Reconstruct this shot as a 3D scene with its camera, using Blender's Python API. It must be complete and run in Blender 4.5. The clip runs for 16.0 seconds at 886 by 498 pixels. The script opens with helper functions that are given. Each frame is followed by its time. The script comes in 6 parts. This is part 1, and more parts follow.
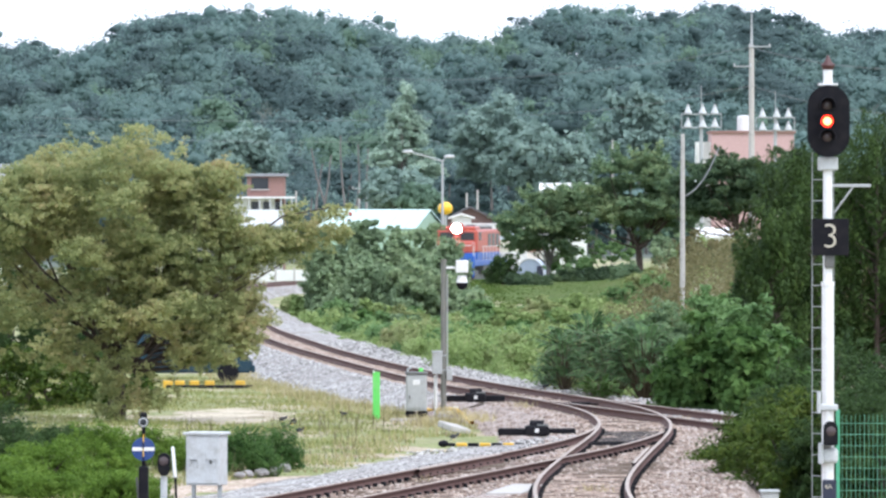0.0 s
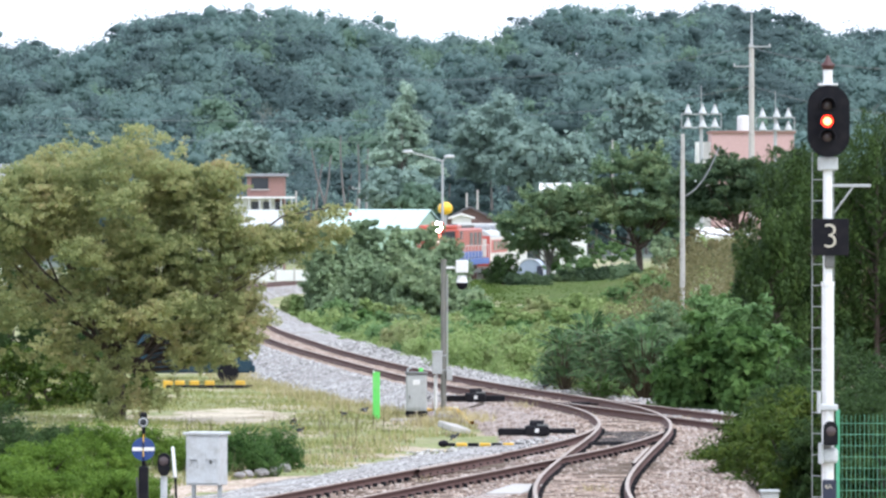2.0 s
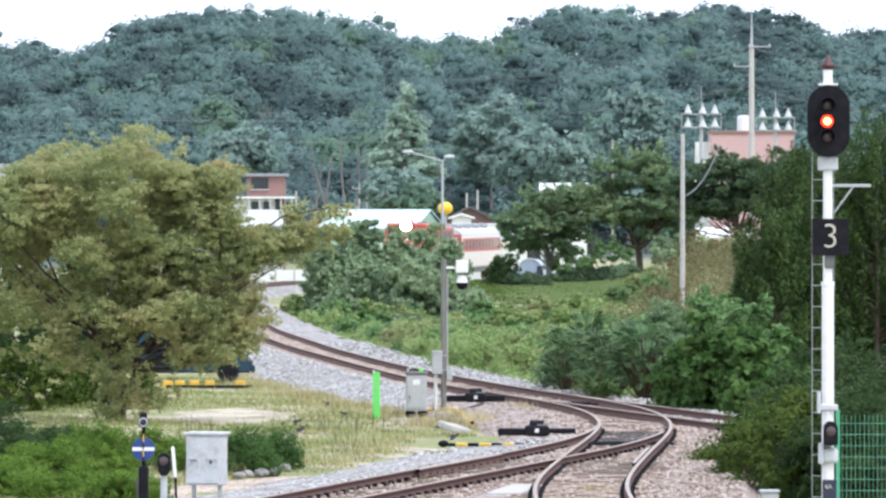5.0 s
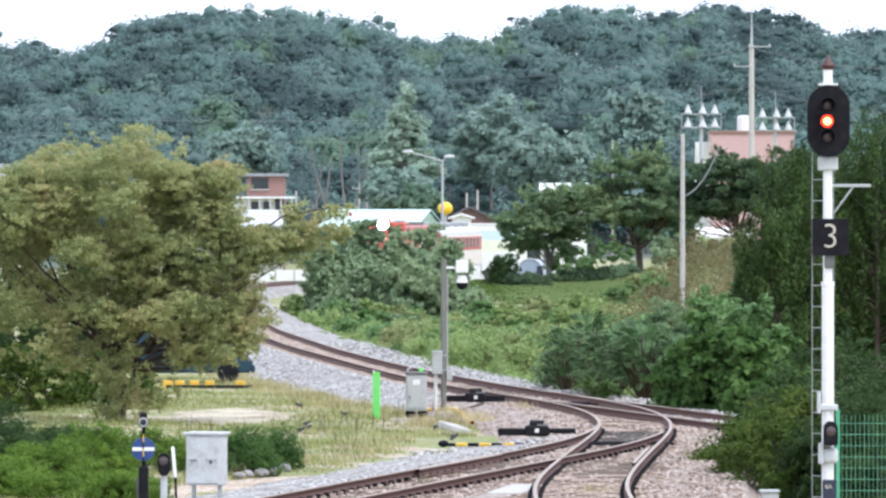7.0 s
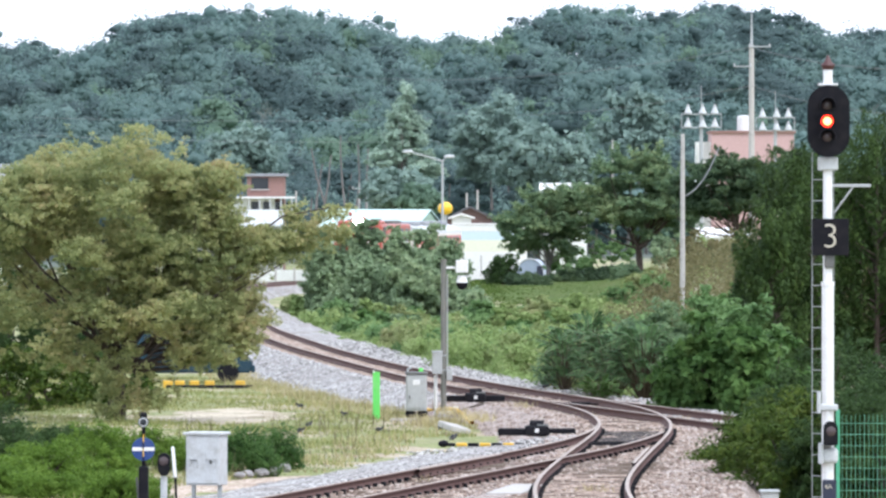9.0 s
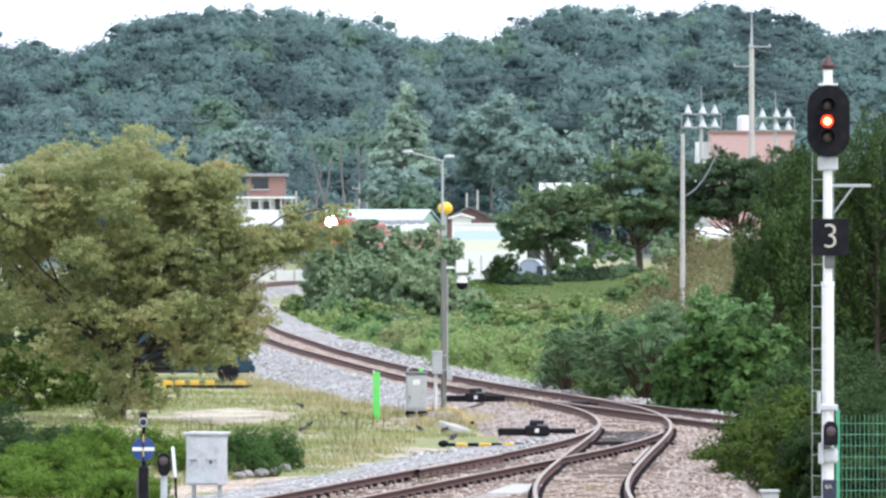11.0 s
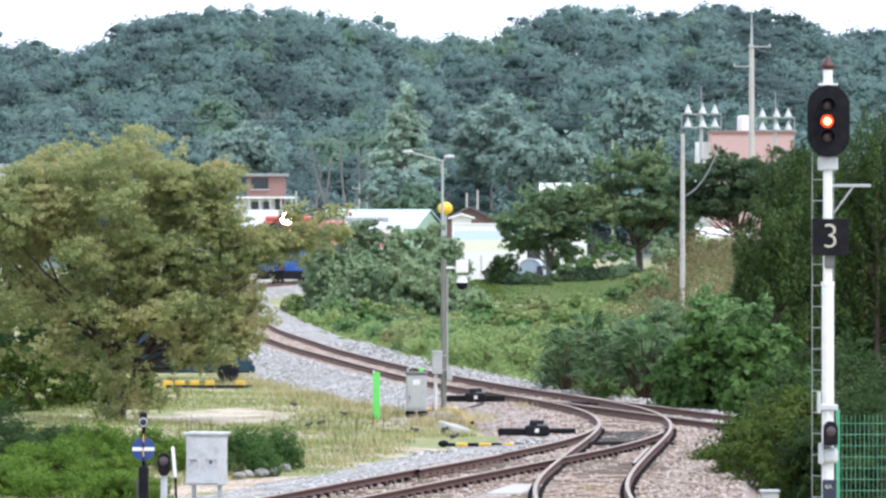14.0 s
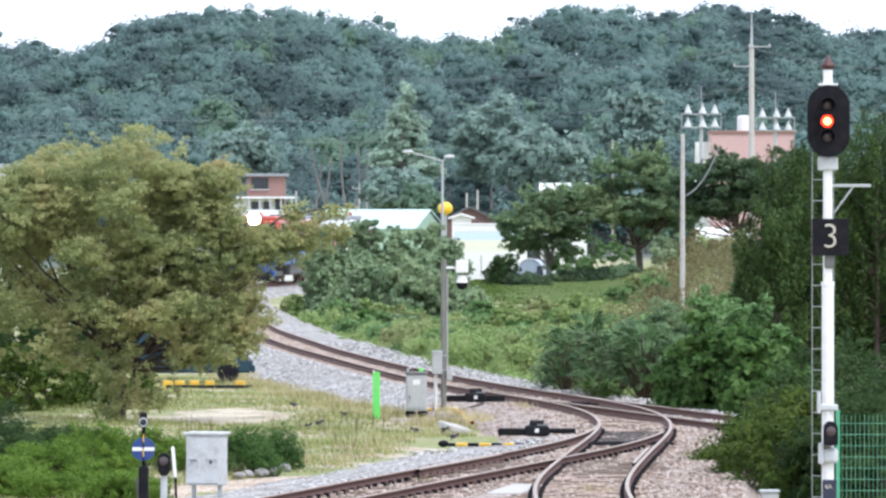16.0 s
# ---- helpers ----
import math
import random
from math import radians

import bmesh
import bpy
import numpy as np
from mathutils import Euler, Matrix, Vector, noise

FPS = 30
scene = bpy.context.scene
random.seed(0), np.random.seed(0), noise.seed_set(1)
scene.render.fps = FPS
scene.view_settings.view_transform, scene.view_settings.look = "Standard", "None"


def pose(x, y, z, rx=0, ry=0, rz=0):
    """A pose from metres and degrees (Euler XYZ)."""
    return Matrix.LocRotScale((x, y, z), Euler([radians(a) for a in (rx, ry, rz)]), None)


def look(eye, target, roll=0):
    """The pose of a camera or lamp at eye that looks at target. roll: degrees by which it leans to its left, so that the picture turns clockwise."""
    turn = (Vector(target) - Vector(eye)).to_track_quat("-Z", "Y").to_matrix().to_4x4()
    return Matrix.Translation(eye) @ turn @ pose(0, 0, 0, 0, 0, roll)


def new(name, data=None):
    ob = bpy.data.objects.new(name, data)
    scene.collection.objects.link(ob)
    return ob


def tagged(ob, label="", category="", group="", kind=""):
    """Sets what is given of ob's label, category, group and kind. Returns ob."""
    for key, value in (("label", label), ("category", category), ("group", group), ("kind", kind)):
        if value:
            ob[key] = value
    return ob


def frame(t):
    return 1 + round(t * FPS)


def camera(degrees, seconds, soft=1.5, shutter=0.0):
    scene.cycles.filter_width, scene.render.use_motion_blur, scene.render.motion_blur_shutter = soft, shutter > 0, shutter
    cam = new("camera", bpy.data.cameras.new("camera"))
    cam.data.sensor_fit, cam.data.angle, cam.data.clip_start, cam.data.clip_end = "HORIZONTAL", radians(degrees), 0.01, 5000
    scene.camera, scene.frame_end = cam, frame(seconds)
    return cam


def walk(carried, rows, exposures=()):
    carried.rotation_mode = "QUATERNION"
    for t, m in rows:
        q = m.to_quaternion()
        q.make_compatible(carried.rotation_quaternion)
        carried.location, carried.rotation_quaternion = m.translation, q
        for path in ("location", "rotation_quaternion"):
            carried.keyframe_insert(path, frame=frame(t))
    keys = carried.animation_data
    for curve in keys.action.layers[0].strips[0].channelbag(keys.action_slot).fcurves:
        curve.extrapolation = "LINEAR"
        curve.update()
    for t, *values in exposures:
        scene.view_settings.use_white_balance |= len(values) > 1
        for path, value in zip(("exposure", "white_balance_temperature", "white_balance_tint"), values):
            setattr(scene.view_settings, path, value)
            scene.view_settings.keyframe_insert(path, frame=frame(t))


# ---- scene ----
# camera: long lens on a tripod, 4.64 m above the rail heads, looking along +y
cam = camera(7.476, 16.0, soft=2.55)
EYE = (0, 0, 4.64)
VIEW = look(EYE, (0, 100, 3.965))
walk(cam, [(0, VIEW), (16, VIEW)], exposures=[(0, 0.56, 5880, 13), (16, 0.56, 5880, 13)])

# ---- light: bright overcast ----
world = bpy.data.worlds.new("overcast_sky")
scene.world = world
world.use_nodes = True
wn, wl = world.node_tree.nodes, world.node_tree.links
sky = wn.new("ShaderNodeTexSky")
sky.sky_type = "NISHITA"
sky.sun_disc = False
sky.sun_elevation = radians(52)
sky.sun_rotation = radians(135)
sky.dust_density = 4.0
cloud = wn.new("ShaderNodeMixRGB")
cloud.inputs[0].default_value = 0.8
cloud.inputs[2].default_value = (9.0, 9.4, 10.0, 1)
wl.new(sky.outputs[0], cloud.inputs[1])
wl.new(cloud.outputs[0], wn["Background"].inputs[0])
wn["Background"].inputs[1].default_value = 0.14
sun_data = bpy.data.lights.new("sun", "SUN")
sun_data.energy = 1.5
sun_data.angle = radians(12)
sun_data.color = (1, 0.96, 0.88)
sun = new("sun", sun_data)
sun.matrix_world = look((45, -45, 90), (0, 0, 0))

rng = np.random.default_rng(7)


# ---- materials ----
def shader(name, rough=0.7, metal=0.0):
    m = bpy.data.materials.new(name)
    m.use_nodes = True
    b = m.node_tree.nodes["Principled BSDF"]
    b.inputs["Roughness"].default_value = rough
    b.inputs["Metallic"].default_value = metal
    return m, m.node_tree.nodes, m.node_tree.links, b


def noise_node(n, l, scale, detail=4.0, rough=0.6):
    co = n.new("ShaderNodeNewGeometry")
    t = n.new("ShaderNodeTexNoise")
    t.inputs["Scale"].default_value = scale
    t.inputs["Detail"].default_value = detail
    t.inputs["Roughness"].default_value = rough
    l.new(co.outputs["Position"], t.inputs["Vector"])
    return t


def ramp(n, l, source, stops):
    r = n.new("ShaderNodeValToRGB")
    e = r.color_ramp.elements
    while len(e) < len(stops):
        e.new(0.5)
    for el, (p, c) in zip(e, stops):
        el.position, el.color = p, (*c, 1)
    l.new(source, r.inputs[0])
    return r.outputs[0]


def blend(n, l, fac, a, b, mode="MIX"):
    m = n.new("ShaderNodeMixRGB")
    m.blend_type = mode
    for k, v in ((0, fac), (1, a), (2, b)):
        if isinstance(v, float):
            m.inputs[k].default_value = v
        elif isinstance(v, tuple):
            m.inputs[k].default_value = (*v, 1)
        else:
            l.new(v, m.inputs[k])
    return m.outputs[0]


def bumped(n, l, b, source, strength, distance):
    u = n.new("ShaderNodeBump")
    u.inputs["Strength"].default_value = strength
    u.inputs["Distance"].default_value = distance
    l.new(source, u.inputs["Height"])
    l.new(u.outputs[0], b.inputs["Normal"])


def painted(name, c, dirt=(0.12, 0.1, 0.08), amount=0.35, rough=0.5, metal=0.0, scale=6.0, fine=60.0):
    """Paint, metal or concrete with stains at one scale and grain at a finer one."""
    m, n, l, b = shader(name, rough, metal)
    big, small = noise_node(n, l, scale), noise_node(n, l, fine, 3)
    mask = ramp(n, l, big.outputs["Fac"], [(0.45, (0, 0, 0)), (0.75, (amount,) * 3)])
    col = blend(n, l, mask, c, dirt)
    tone = ramp(n, l, small.outputs["Fac"], [(0.3, (0.82,) * 3), (0.7, (1.08,) * 3)])
    l.new(blend(n, l, 1.0, col, tone, "MULTIPLY"), b.inputs["Base Color"])
    bumped(n, l, b, small.outputs["Fac"], 0.15, 0.004)
    return m


def leafy(name, stops, patch=0.8, light=0.35, each=0.45):
    """Leaves: a colour for each leaf, drifting over larger clumps, with light passing through."""
    m, n, l, b = shader(name, 0.55)
    g = n.new("ShaderNodeNewGeometry")
    t = noise_node(n, l, patch, 2)
    a = n.new("ShaderNodeMath")
    a.operation = "MULTIPLY_ADD"
    a.inputs[1].default_value = each
    l.new(g.outputs["Random Per Island"], a.inputs[0])
    s = n.new("ShaderNodeMath")
    s.operation = "MULTIPLY_ADD"
    s.inputs[1].default_value = 1.3
    s.inputs[2].default_value = -0.15 - each / 2
    l.new(t.outputs["Fac"], s.inputs[0])
    l.new(s.outputs[0], a.inputs[2])
    col = ramp(n, l, a.outputs[0], stops)
    l.new(col, b.inputs["Base Color"])
    b.inputs["Specular IOR Level"].default_value = 0.08
    tr = n.new("ShaderNodeBsdfTranslucent")
    l.new(col, tr.inputs[0])
    mx = n.new("ShaderNodeMixShader")
    mx.inputs[0].default_value = light
    l.new(b.outputs[0], mx.inputs[1])
    l.new(tr.outputs[0], mx.inputs[2])
    l.new(mx.outputs[0], n["Material Output"].inputs[0])
    return m


def glowing(name, c, strength):
    m, n, l, b = shader(name, 0.3)
    b.inputs["Base Color"].default_value = (*c, 1)
    b.inputs["Emission Color"].default_value = (*c, 1)
    b.inputs["Emission Strength"].default_value = strength
    return m


def gravelly(name, dark, mid, pale, size=16.0):
    m, n, l, b = shader(name, 0.9)
    g = n.new("ShaderNodeNewGeometry")
    v = n.new("ShaderNodeTexVoronoi")
    v.inputs["Scale"].default_value = size
    l.new(g.outputs["Position"], v.inputs["Vector"])
    sp = n.new("ShaderNodeSeparateColor")
    l.new(v.outputs["Color"], sp.inputs[0])
    col = ramp(n, l, sp.outputs[0], [(0.1, dark), (0.55, mid), (0.95, pale)])
    big = noise_node(n, l, 0.7, 4)
    tone = ramp(n, l, big.outputs["Fac"], [(0.35, (0.75, 0.7, 0.66)), (0.65, (1.1, 1.1, 1.1))])
    l.new(blend(n, l, 1.0, col, tone, "MULTIPLY"), b.inputs["Base Color"])
    bumped(n, l, b, v.outputs["Distance"], 1.0, 0.04)
    return m


STEEL = painted("worn_steel", (0.37, 0.285, 0.215), (0.17, 0.105, 0.075), 0.8, 0.45, 0.35, 3.0)
RUST = painted("rusty_rail", (0.1, 0.05, 0.042), (0.15, 0.08, 0.06), 0.6, 0.85, 0.0, 4.0)
TIMBER = painted("old_sleeper", (0.16, 0.12, 0.09), (0.3, 0.24, 0.19), 0.7, 0.9, 0.0, 5.0)
BALLAST = gravelly("grey_ballast", (0.17, 0.165, 0.16), (0.34, 0.33, 0.318), (0.57, 0.56, 0.54), 19)
BROWN_BALLAST = gravelly("rusty_ballast", (0.197, 0.133, 0.0957), (0.375, 0.282, 0.222), (0.54, 0.452, 0.38), 16)
PINK_BALLAST = gravelly("pinkish_ballast", (0.186, 0.145, 0.124), (0.342, 0.283, 0.248), (0.51, 0.453, 0.42), 15)
WHITE = painted("white_paint", (0.8, 0.8, 0.78), (0.4, 0.36, 0.3), 0.3, 0.45)
DIRTY_WHITE = painted("weathered_white", (0.52, 0.54, 0.54), (0.28, 0.26, 0.23), 0.5, 0.6)
GREY = painted("grey_enamel", (0.42, 0.43, 0.42), (0.25, 0.23, 0.2), 0.4, 0.5)
DARK_GREY = painted("dark_grey_paint", (0.11, 0.115, 0.11), (0.2, 0.18, 0.15), 0.4, 0.55)
POLE = painted("olive_grey_pole", (0.17, 0.17, 0.15), (0.28, 0.25, 0.2), 0.5, 0.6)
BLACK = painted("black_paint", (0.009, 0.009, 0.012), (0.035, 0.03, 0.03), 0.35, 0.75)
BLACK.node_tree.nodes["Principled BSDF"].inputs["Specular IOR Level"].default_value = 0.15
GALV = painted("galvanised_steel", (0.42, 0.44, 0.44), (0.25, 0.25, 0.24), 0.5, 0.5, 0.3)
FIELD_STONE = painted("grey_field_stone", (0.3, 0.29, 0.28), (0.2, 0.18, 0.16), 0.6, 0.9, 0.0, 5.0, 40.0)
CONCRETE = painted("concrete", (0.47, 0.45, 0.42), (0.28, 0.26, 0.23), 0.5, 0.9)
LIME = painted("lime_green_paint", (0.16, 0.72, 0.13), (0.4, 0.6, 0.3), 0.3, 0.5)
WIRE_GREEN = painted("pale_green_wire", (0.17, 0.46, 0.29), (0.2, 0.4, 0.26), 0.3, 0.5)
MESH_GREEN = painted("green_fence_paint", (0.075, 0.36, 0.2), (0.1, 0.3, 0.18), 0.3, 0.45)
YELLOW = painted("yellow_paint", (0.75, 0.45, 0.03), (0.4, 0.3, 0.12), 0.4, 0.6)
BLUE = painted("blue_paint", (0.015, 0.05, 0.2), (0.1, 0.12, 0.2), 0.3, 0.4)
LOCO_BLUE = painted("locomotive_blue", (0.015, 0.1, 0.42), (0.05, 0.08, 0.16), 0.4, 0.4)
# red is muted: distance haze is put into the paint colour
LOCO_RED = painted("locomotive_red", (0.42, 0.09, 0.06), (0.3, 0.06, 0.04), 0.4, 0.4)
COACH_CREAM = painted("coach_cream", (0.72, 0.66, 0.6), (0.4, 0.34, 0.28), 0.4, 0.45)
COACH_RED = painted("coach_red", (0.5, 0.1, 0.085), (0.3, 0.1, 0.08), 0.4, 0.45)
ROOF_GREY = painted("roof_grey", (0.3, 0.31, 0.33), (0.18, 0.18, 0.18), 0.5, 0.6)
MINT = painted("mint_sheet_roof", (0.5, 0.66, 0.62), (0.4, 0.5, 0.46), 0.4, 0.5)
MINT_WALL = painted("mint_wall", (0.42, 0.6, 0.45), (0.3, 0.36, 0.28), 0.4, 0.8)
PALE_WALL = painted("pale_plaster", (0.74, 0.76, 0.72), (0.5, 0.48, 0.42), 0.4, 0.85)
SKY_BLUE = painted("light_blue_wall", (0.56, 0.69, 0.74), (0.4, 0.45, 0.45), 0.3, 0.85)
LEMON = painted("pale_yellow_wall", (0.72, 0.74, 0.58), (0.5, 0.46, 0.32), 0.3, 0.85)
PINK = painted("pink_plaster", (0.54, 0.36, 0.34), (0.36, 0.25, 0.23), 0.4, 0.85)
BRICK = painted("red_brick", (0.281, 0.162, 0.137), (0.156, 0.114, 0.105), 0.5, 0.9)
TILE = painted("dark_roof_tile", (0.12, 0.115, 0.125), (0.18, 0.17, 0.17), 0.5, 0.8)
BALL_YELLOW = painted("yellow_ball_skin", (0.85, 0.52, 0.02), (0.5, 0.3, 0.05), 0.3, 0.35)
GLASS_DARK = painted("dark_glass", (0.02, 0.025, 0.03), (0.05, 0.05, 0.05), 0.3, 0.08)
# blue darkened so that the paint holds the shade under the tree
CAR_BLUE = painted("car_blue", (0.015, 0.045, 0.07), (0.05, 0.07, 0.09), 0.3, 0.25)
BARK = painted("bark", (0.07, 0.05, 0.04), (0.14, 0.11, 0.09), 0.6, 0.95, 0.0, 3.0, 25.0)
PALE_BARK = painted("pale_bark", (0.21, 0.195, 0.18), (0.1, 0.09, 0.08), 0.5, 0.95, 0.0, 3.0, 25.0)
CHERRY = leafy("autumn_cherry_leaves", [(0.1, (0.199, 0.249, 0.107)), (0.4, (0.343, 0.383, 0.174)), (0.72, (0.462, 0.448, 0.215)), (0.95, (0.547, 0.426, 0.253))], 0.8, 0.55, 0.4)
BOX_LEAF = leafy("hedge_leaves", [(0.1, (0.0319, 0.0608, 0.012)), (0.5, (0.067, 0.111, 0.0202)), (0.95, (0.127, 0.158, 0.0304))], 1.5, 0.2, 0.5)
BRIGHT_LEAF = leafy("fresh_shrub_leaves", [(0.1, (0.0611, 0.115, 0.0176)), (0.5, (0.122, 0.211, 0.0308)), (0.95, (0.2, 0.289, 0.0572))], 1.5)
DARK_LEAF = leafy("dark_shrub_leaves", [(0.1, (0.0286, 0.0549, 0.0196)), (0.5, (0.0476, 0.085, 0.0294)), (0.95, (0.0762, 0.124, 0.0399))], 1.5)
VINE_LEAF = leafy("vine_leaves", [(0.1, (0.0972, 0.173, 0.07)), (0.5, (0.162, 0.27, 0.105)), (0.95, (0.248, 0.367, 0.151))], 1.0, 0.4, 0.25)
# blue in this leaf colour is raised a little for aerial haze
MID_LEAF = leafy("thicket_leaves", [(0.1, (0.173, 0.246, 0.145)), (0.5, (0.268, 0.359, 0.207)), (0.95, (0.391, 0.468, 0.27))], 0.5, 0.4, 0.3)
# darker park leaves: the shaded look is put into the leaf colour
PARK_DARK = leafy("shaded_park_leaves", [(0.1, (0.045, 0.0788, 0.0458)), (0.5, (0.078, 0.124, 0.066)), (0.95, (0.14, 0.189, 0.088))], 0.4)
# park leaves hold some distance haze in their colour, as extra blue
PARK_LEAF = leafy("park_tree_leaves", [(0.1, (0.108, 0.175, 0.102)), (0.5, (0.173, 0.259, 0.136)), (0.95, (0.315, 0.371, 0.18))], 0.4)
JUNIPER = leafy("juniper_sprays", [(0.1, (0.0243, 0.0448, 0.0159)), (0.5, (0.0469, 0.0818, 0.0229)), (0.95, (0.0848, 0.129, 0.0316))], 2.2, 0.15, 0.25)
WEED = leafy("weed_leaves", [(0.1, (0.176, 0.253, 0.0857)), (0.5, (0.261, 0.354, 0.128)), (0.95, (0.364, 0.424, 0.188))], 0.35, 0.35, 0.15)
DRY_WEED = leafy("dry_weed_leaves", [(0.1, (0.11, 0.117, 0.0537)), (0.5, (0.183, 0.171, 0.0829)), (0.95, (0.284, 0.226, 0.127))], 0.5, 0.4, 0.25)
GRASS = leafy("grass_blades", [(0.1, (0.154, 0.194, 0.06)), (0.5, (0.297, 0.316, 0.12)), (0.95, (0.462, 0.408, 0.2))], 0.5)
SHRUB_LEAF = leafy("broad_shrub_leaves", [(0.1, (0.045, 0.0966, 0.028)), (0.5, (0.081, 0.156, 0.042)), (0.95, (0.135, 0.221, 0.065))], 1.5)
SUMAC = leafy("sumac_leaflets", [(0.1, (0.0625, 0.123, 0.06)), (0.5, (0.106, 0.189, 0.0792)), (0.95, (0.188, 0.29, 0.114))], 1.2, 0.3, 0.4)
SCRUB_LEAF = leafy("scrub_leaves", [(0.1, (0.099, 0.16, 0.09)), (0.5, (0.165, 0.248, 0.126)), (0.95, (0.264, 0.352, 0.18))], 1.2)
# trees at the hill's foot: leaf colour lightened and blued to carry haze
HAZED_FOOT = leafy("hazed_foot_leaves", [(0.1, (0.208, 0.296, 0.257)), (0.5, (0.259, 0.359, 0.312)), (0.95, (0.318, 0.42, 0.353))], 0.3, 0.35, 0.3)
TALL_WEED = leafy("tall_weed_leaves", [(0.1, (0.174, 0.228, 0.0855)), (0.5, (0.271, 0.323, 0.133)), (0.95, (0.405, 0.408, 0.209))], 0.4, 0.35, 0.25)
LAWN = leafy("lawn_blades", [(0.1, (0.0541, 0.0891, 0.0196)), (0.5, (0.081, 0.13, 0.0274)), (0.95, (0.126, 0.171, 0.047))], 0.4)
STALK = leafy("dry_stalks", [(0.1, (0.0702, 0.0546, 0.038)), (0.5, (0.117, 0.0936, 0.0634)), (0.95, (0.187, 0.148, 0.101))], 0.7)
GOLD = leafy("golden_weed_blades", [(0.1, (0.271, 0.248, 0.121)), (0.5, (0.451, 0.394, 0.203)), (0.95, (0.56, 0.517, 0.406))], 0.7)
STRAW = leafy("straw_blades", [(0.1, (0.319, 0.264, 0.156)), (0.5, (0.479, 0.408, 0.234)), (0.95, (0.627, 0.552, 0.312))], 0.7)
# far leaves: aerial haze is put into their colours, paler and bluer
HAZED_DARK = leafy("hazed_pine_leaves", [(0.1, (0.083, 0.129, 0.125)), (0.5, (0.11, 0.163, 0.157)), (0.95, (0.139, 0.193, 0.186))], 0.07, 0.5, 0.1)
HAZED_PALE = leafy("hazed_broadleaf_leaves", [(0.1, (0.147, 0.231, 0.22)), (0.5, (0.189, 0.284, 0.262)), (0.95, (0.237, 0.336, 0.302))], 0.07, 0.5, 0.1)
HAZED_MID = leafy("hazed_mixed_leaves", [(0.1, (0.137, 0.213, 0.194)), (0.5, (0.177, 0.263, 0.236)), (0.95, (0.22, 0.314, 0.273))], 0.07, 0.5, 0.1)
HAZED_LIME = leafy("hazed_oak_leaves", [(0.1, (0.144, 0.231, 0.168)), (0.5, (0.185, 0.281, 0.2)), (0.95, (0.224, 0.329, 0.232))], 0.07, 0.5, 0.1)
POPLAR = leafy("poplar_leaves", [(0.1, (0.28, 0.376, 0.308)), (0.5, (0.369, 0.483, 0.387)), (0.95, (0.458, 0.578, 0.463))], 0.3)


# ---- building helpers ----
def part(name, data, material, parent=None, label=""):
    """Link a bmesh or mesh as one mesh object, under a thing or a part."""
    if isinstance(data, bmesh.types.BMesh):
        me = bpy.data.meshes.new(name)
        data.to_mesh(me)
        data.free()
    else:
        me = data
    if material and not me.materials:
        me.materials.append(material)
    ob = new(name, me)
    if parent:
        ob.parent = parent
    if label:
        ob["label"] = label
    return ob


def empty(name, label, category, at=(0, 0, 0), turn=0, group="", kind=""):
    ob = new(name)
    ob.matrix_world = pose(*at, 0, 0, turn)
    return tagged(ob, label, category, group, kind)


def box(size, at=(0, 0, 0), bevel=0.01, bm=None, turn=(0, 0, 0)):
    bm = bm or bmesh.new()
    r = bmesh.ops.create_cube(bm, size=1, matrix=pose(*at, *turn) @ Matrix.Diagonal((*size, 1)))
    if bevel:
        vs = set(r["verts"])
        es = [e for e in bm.edges if e.verts[0] in vs]
        bmesh.ops.bevel(bm, geom=es, offset=bevel, segments=2, affect="EDGES", profile=0.5)
    return bm


def rod(r, length, at=(0, 0, 0), turn=(0, 0, 0), r2=None, seg=16, bm=None):
    """A cylinder or cone that stands on `at` and rises along its own z."""
    bm = bm or bmesh.new()
    bmesh.ops.create_cone(bm, cap_ends=True, segments=seg, radius1=r, radius2=r if r2 is None else r2, depth=length,
                          matrix=pose(*at, *turn) @ Matrix.Translation((0, 0, length / 2)))
    return bm


def ball(r, at=(0, 0, 0), squash=(1, 1, 1), bm=None, seg=20):
    bm = bm or bmesh.new()
    bmesh.ops.create_uvsphere(bm, u_segments=seg, v_segments=seg // 2, radius=r, matrix=pose(*at) @ Matrix.Diagonal((*squash, 1)))
    return bm


def outline(points, depth, bm=None, at=(0, 0, 0), turn=(0, 0, 0), bevel=0.0):
    """A flat outline in x and z, pushed back along y by depth."""
    bm = bm or bmesh.new()
    m = pose(*at, *turn)
    front = [bm.verts.new(m @ Vector((x, 0, z))) for x, z in points]
    back = [bm.verts.new(m @ Vector((x, depth, z))) for x, z in points]
    k = len(points)
    bm.faces.new(front)
    bm.faces.new(back[::-1])
    for i in range(k):
        bm.faces.new((front[i], back[i], back[(i + 1) % k], front[(i + 1) % k]))
    bmesh.ops.recalc_face_normals(bm, faces=bm.faces)
    if bevel:
        bmesh.ops.bevel(bm, geom=bm.edges[:], offset=bevel, segments=2, affect="EDGES")
    return bm


def mesh_of(name, verts, quads):
    me = bpy.data.meshes.new(name)
    verts, quads = np.asarray(verts, np.float32), np.asarray(quads, np.int32)
    me.vertices.add(len(verts))
    me.vertices.foreach_set("co", verts.ravel())
    me.loops.add(quads.size)
    me.loops.foreach_set("vertex_index", quads.ravel())
    me.polygons.add(len(quads))
    me.polygons.foreach_set("loop_start", np.arange(0, quads.size, quads.shape[1], dtype=np.int32))
    me.update(calc_edges=True)
    me.validate()
    return me


def unit(v):
    return v / np.maximum(np.linalg.norm(v, axis=1, keepdims=True), 1e-6)


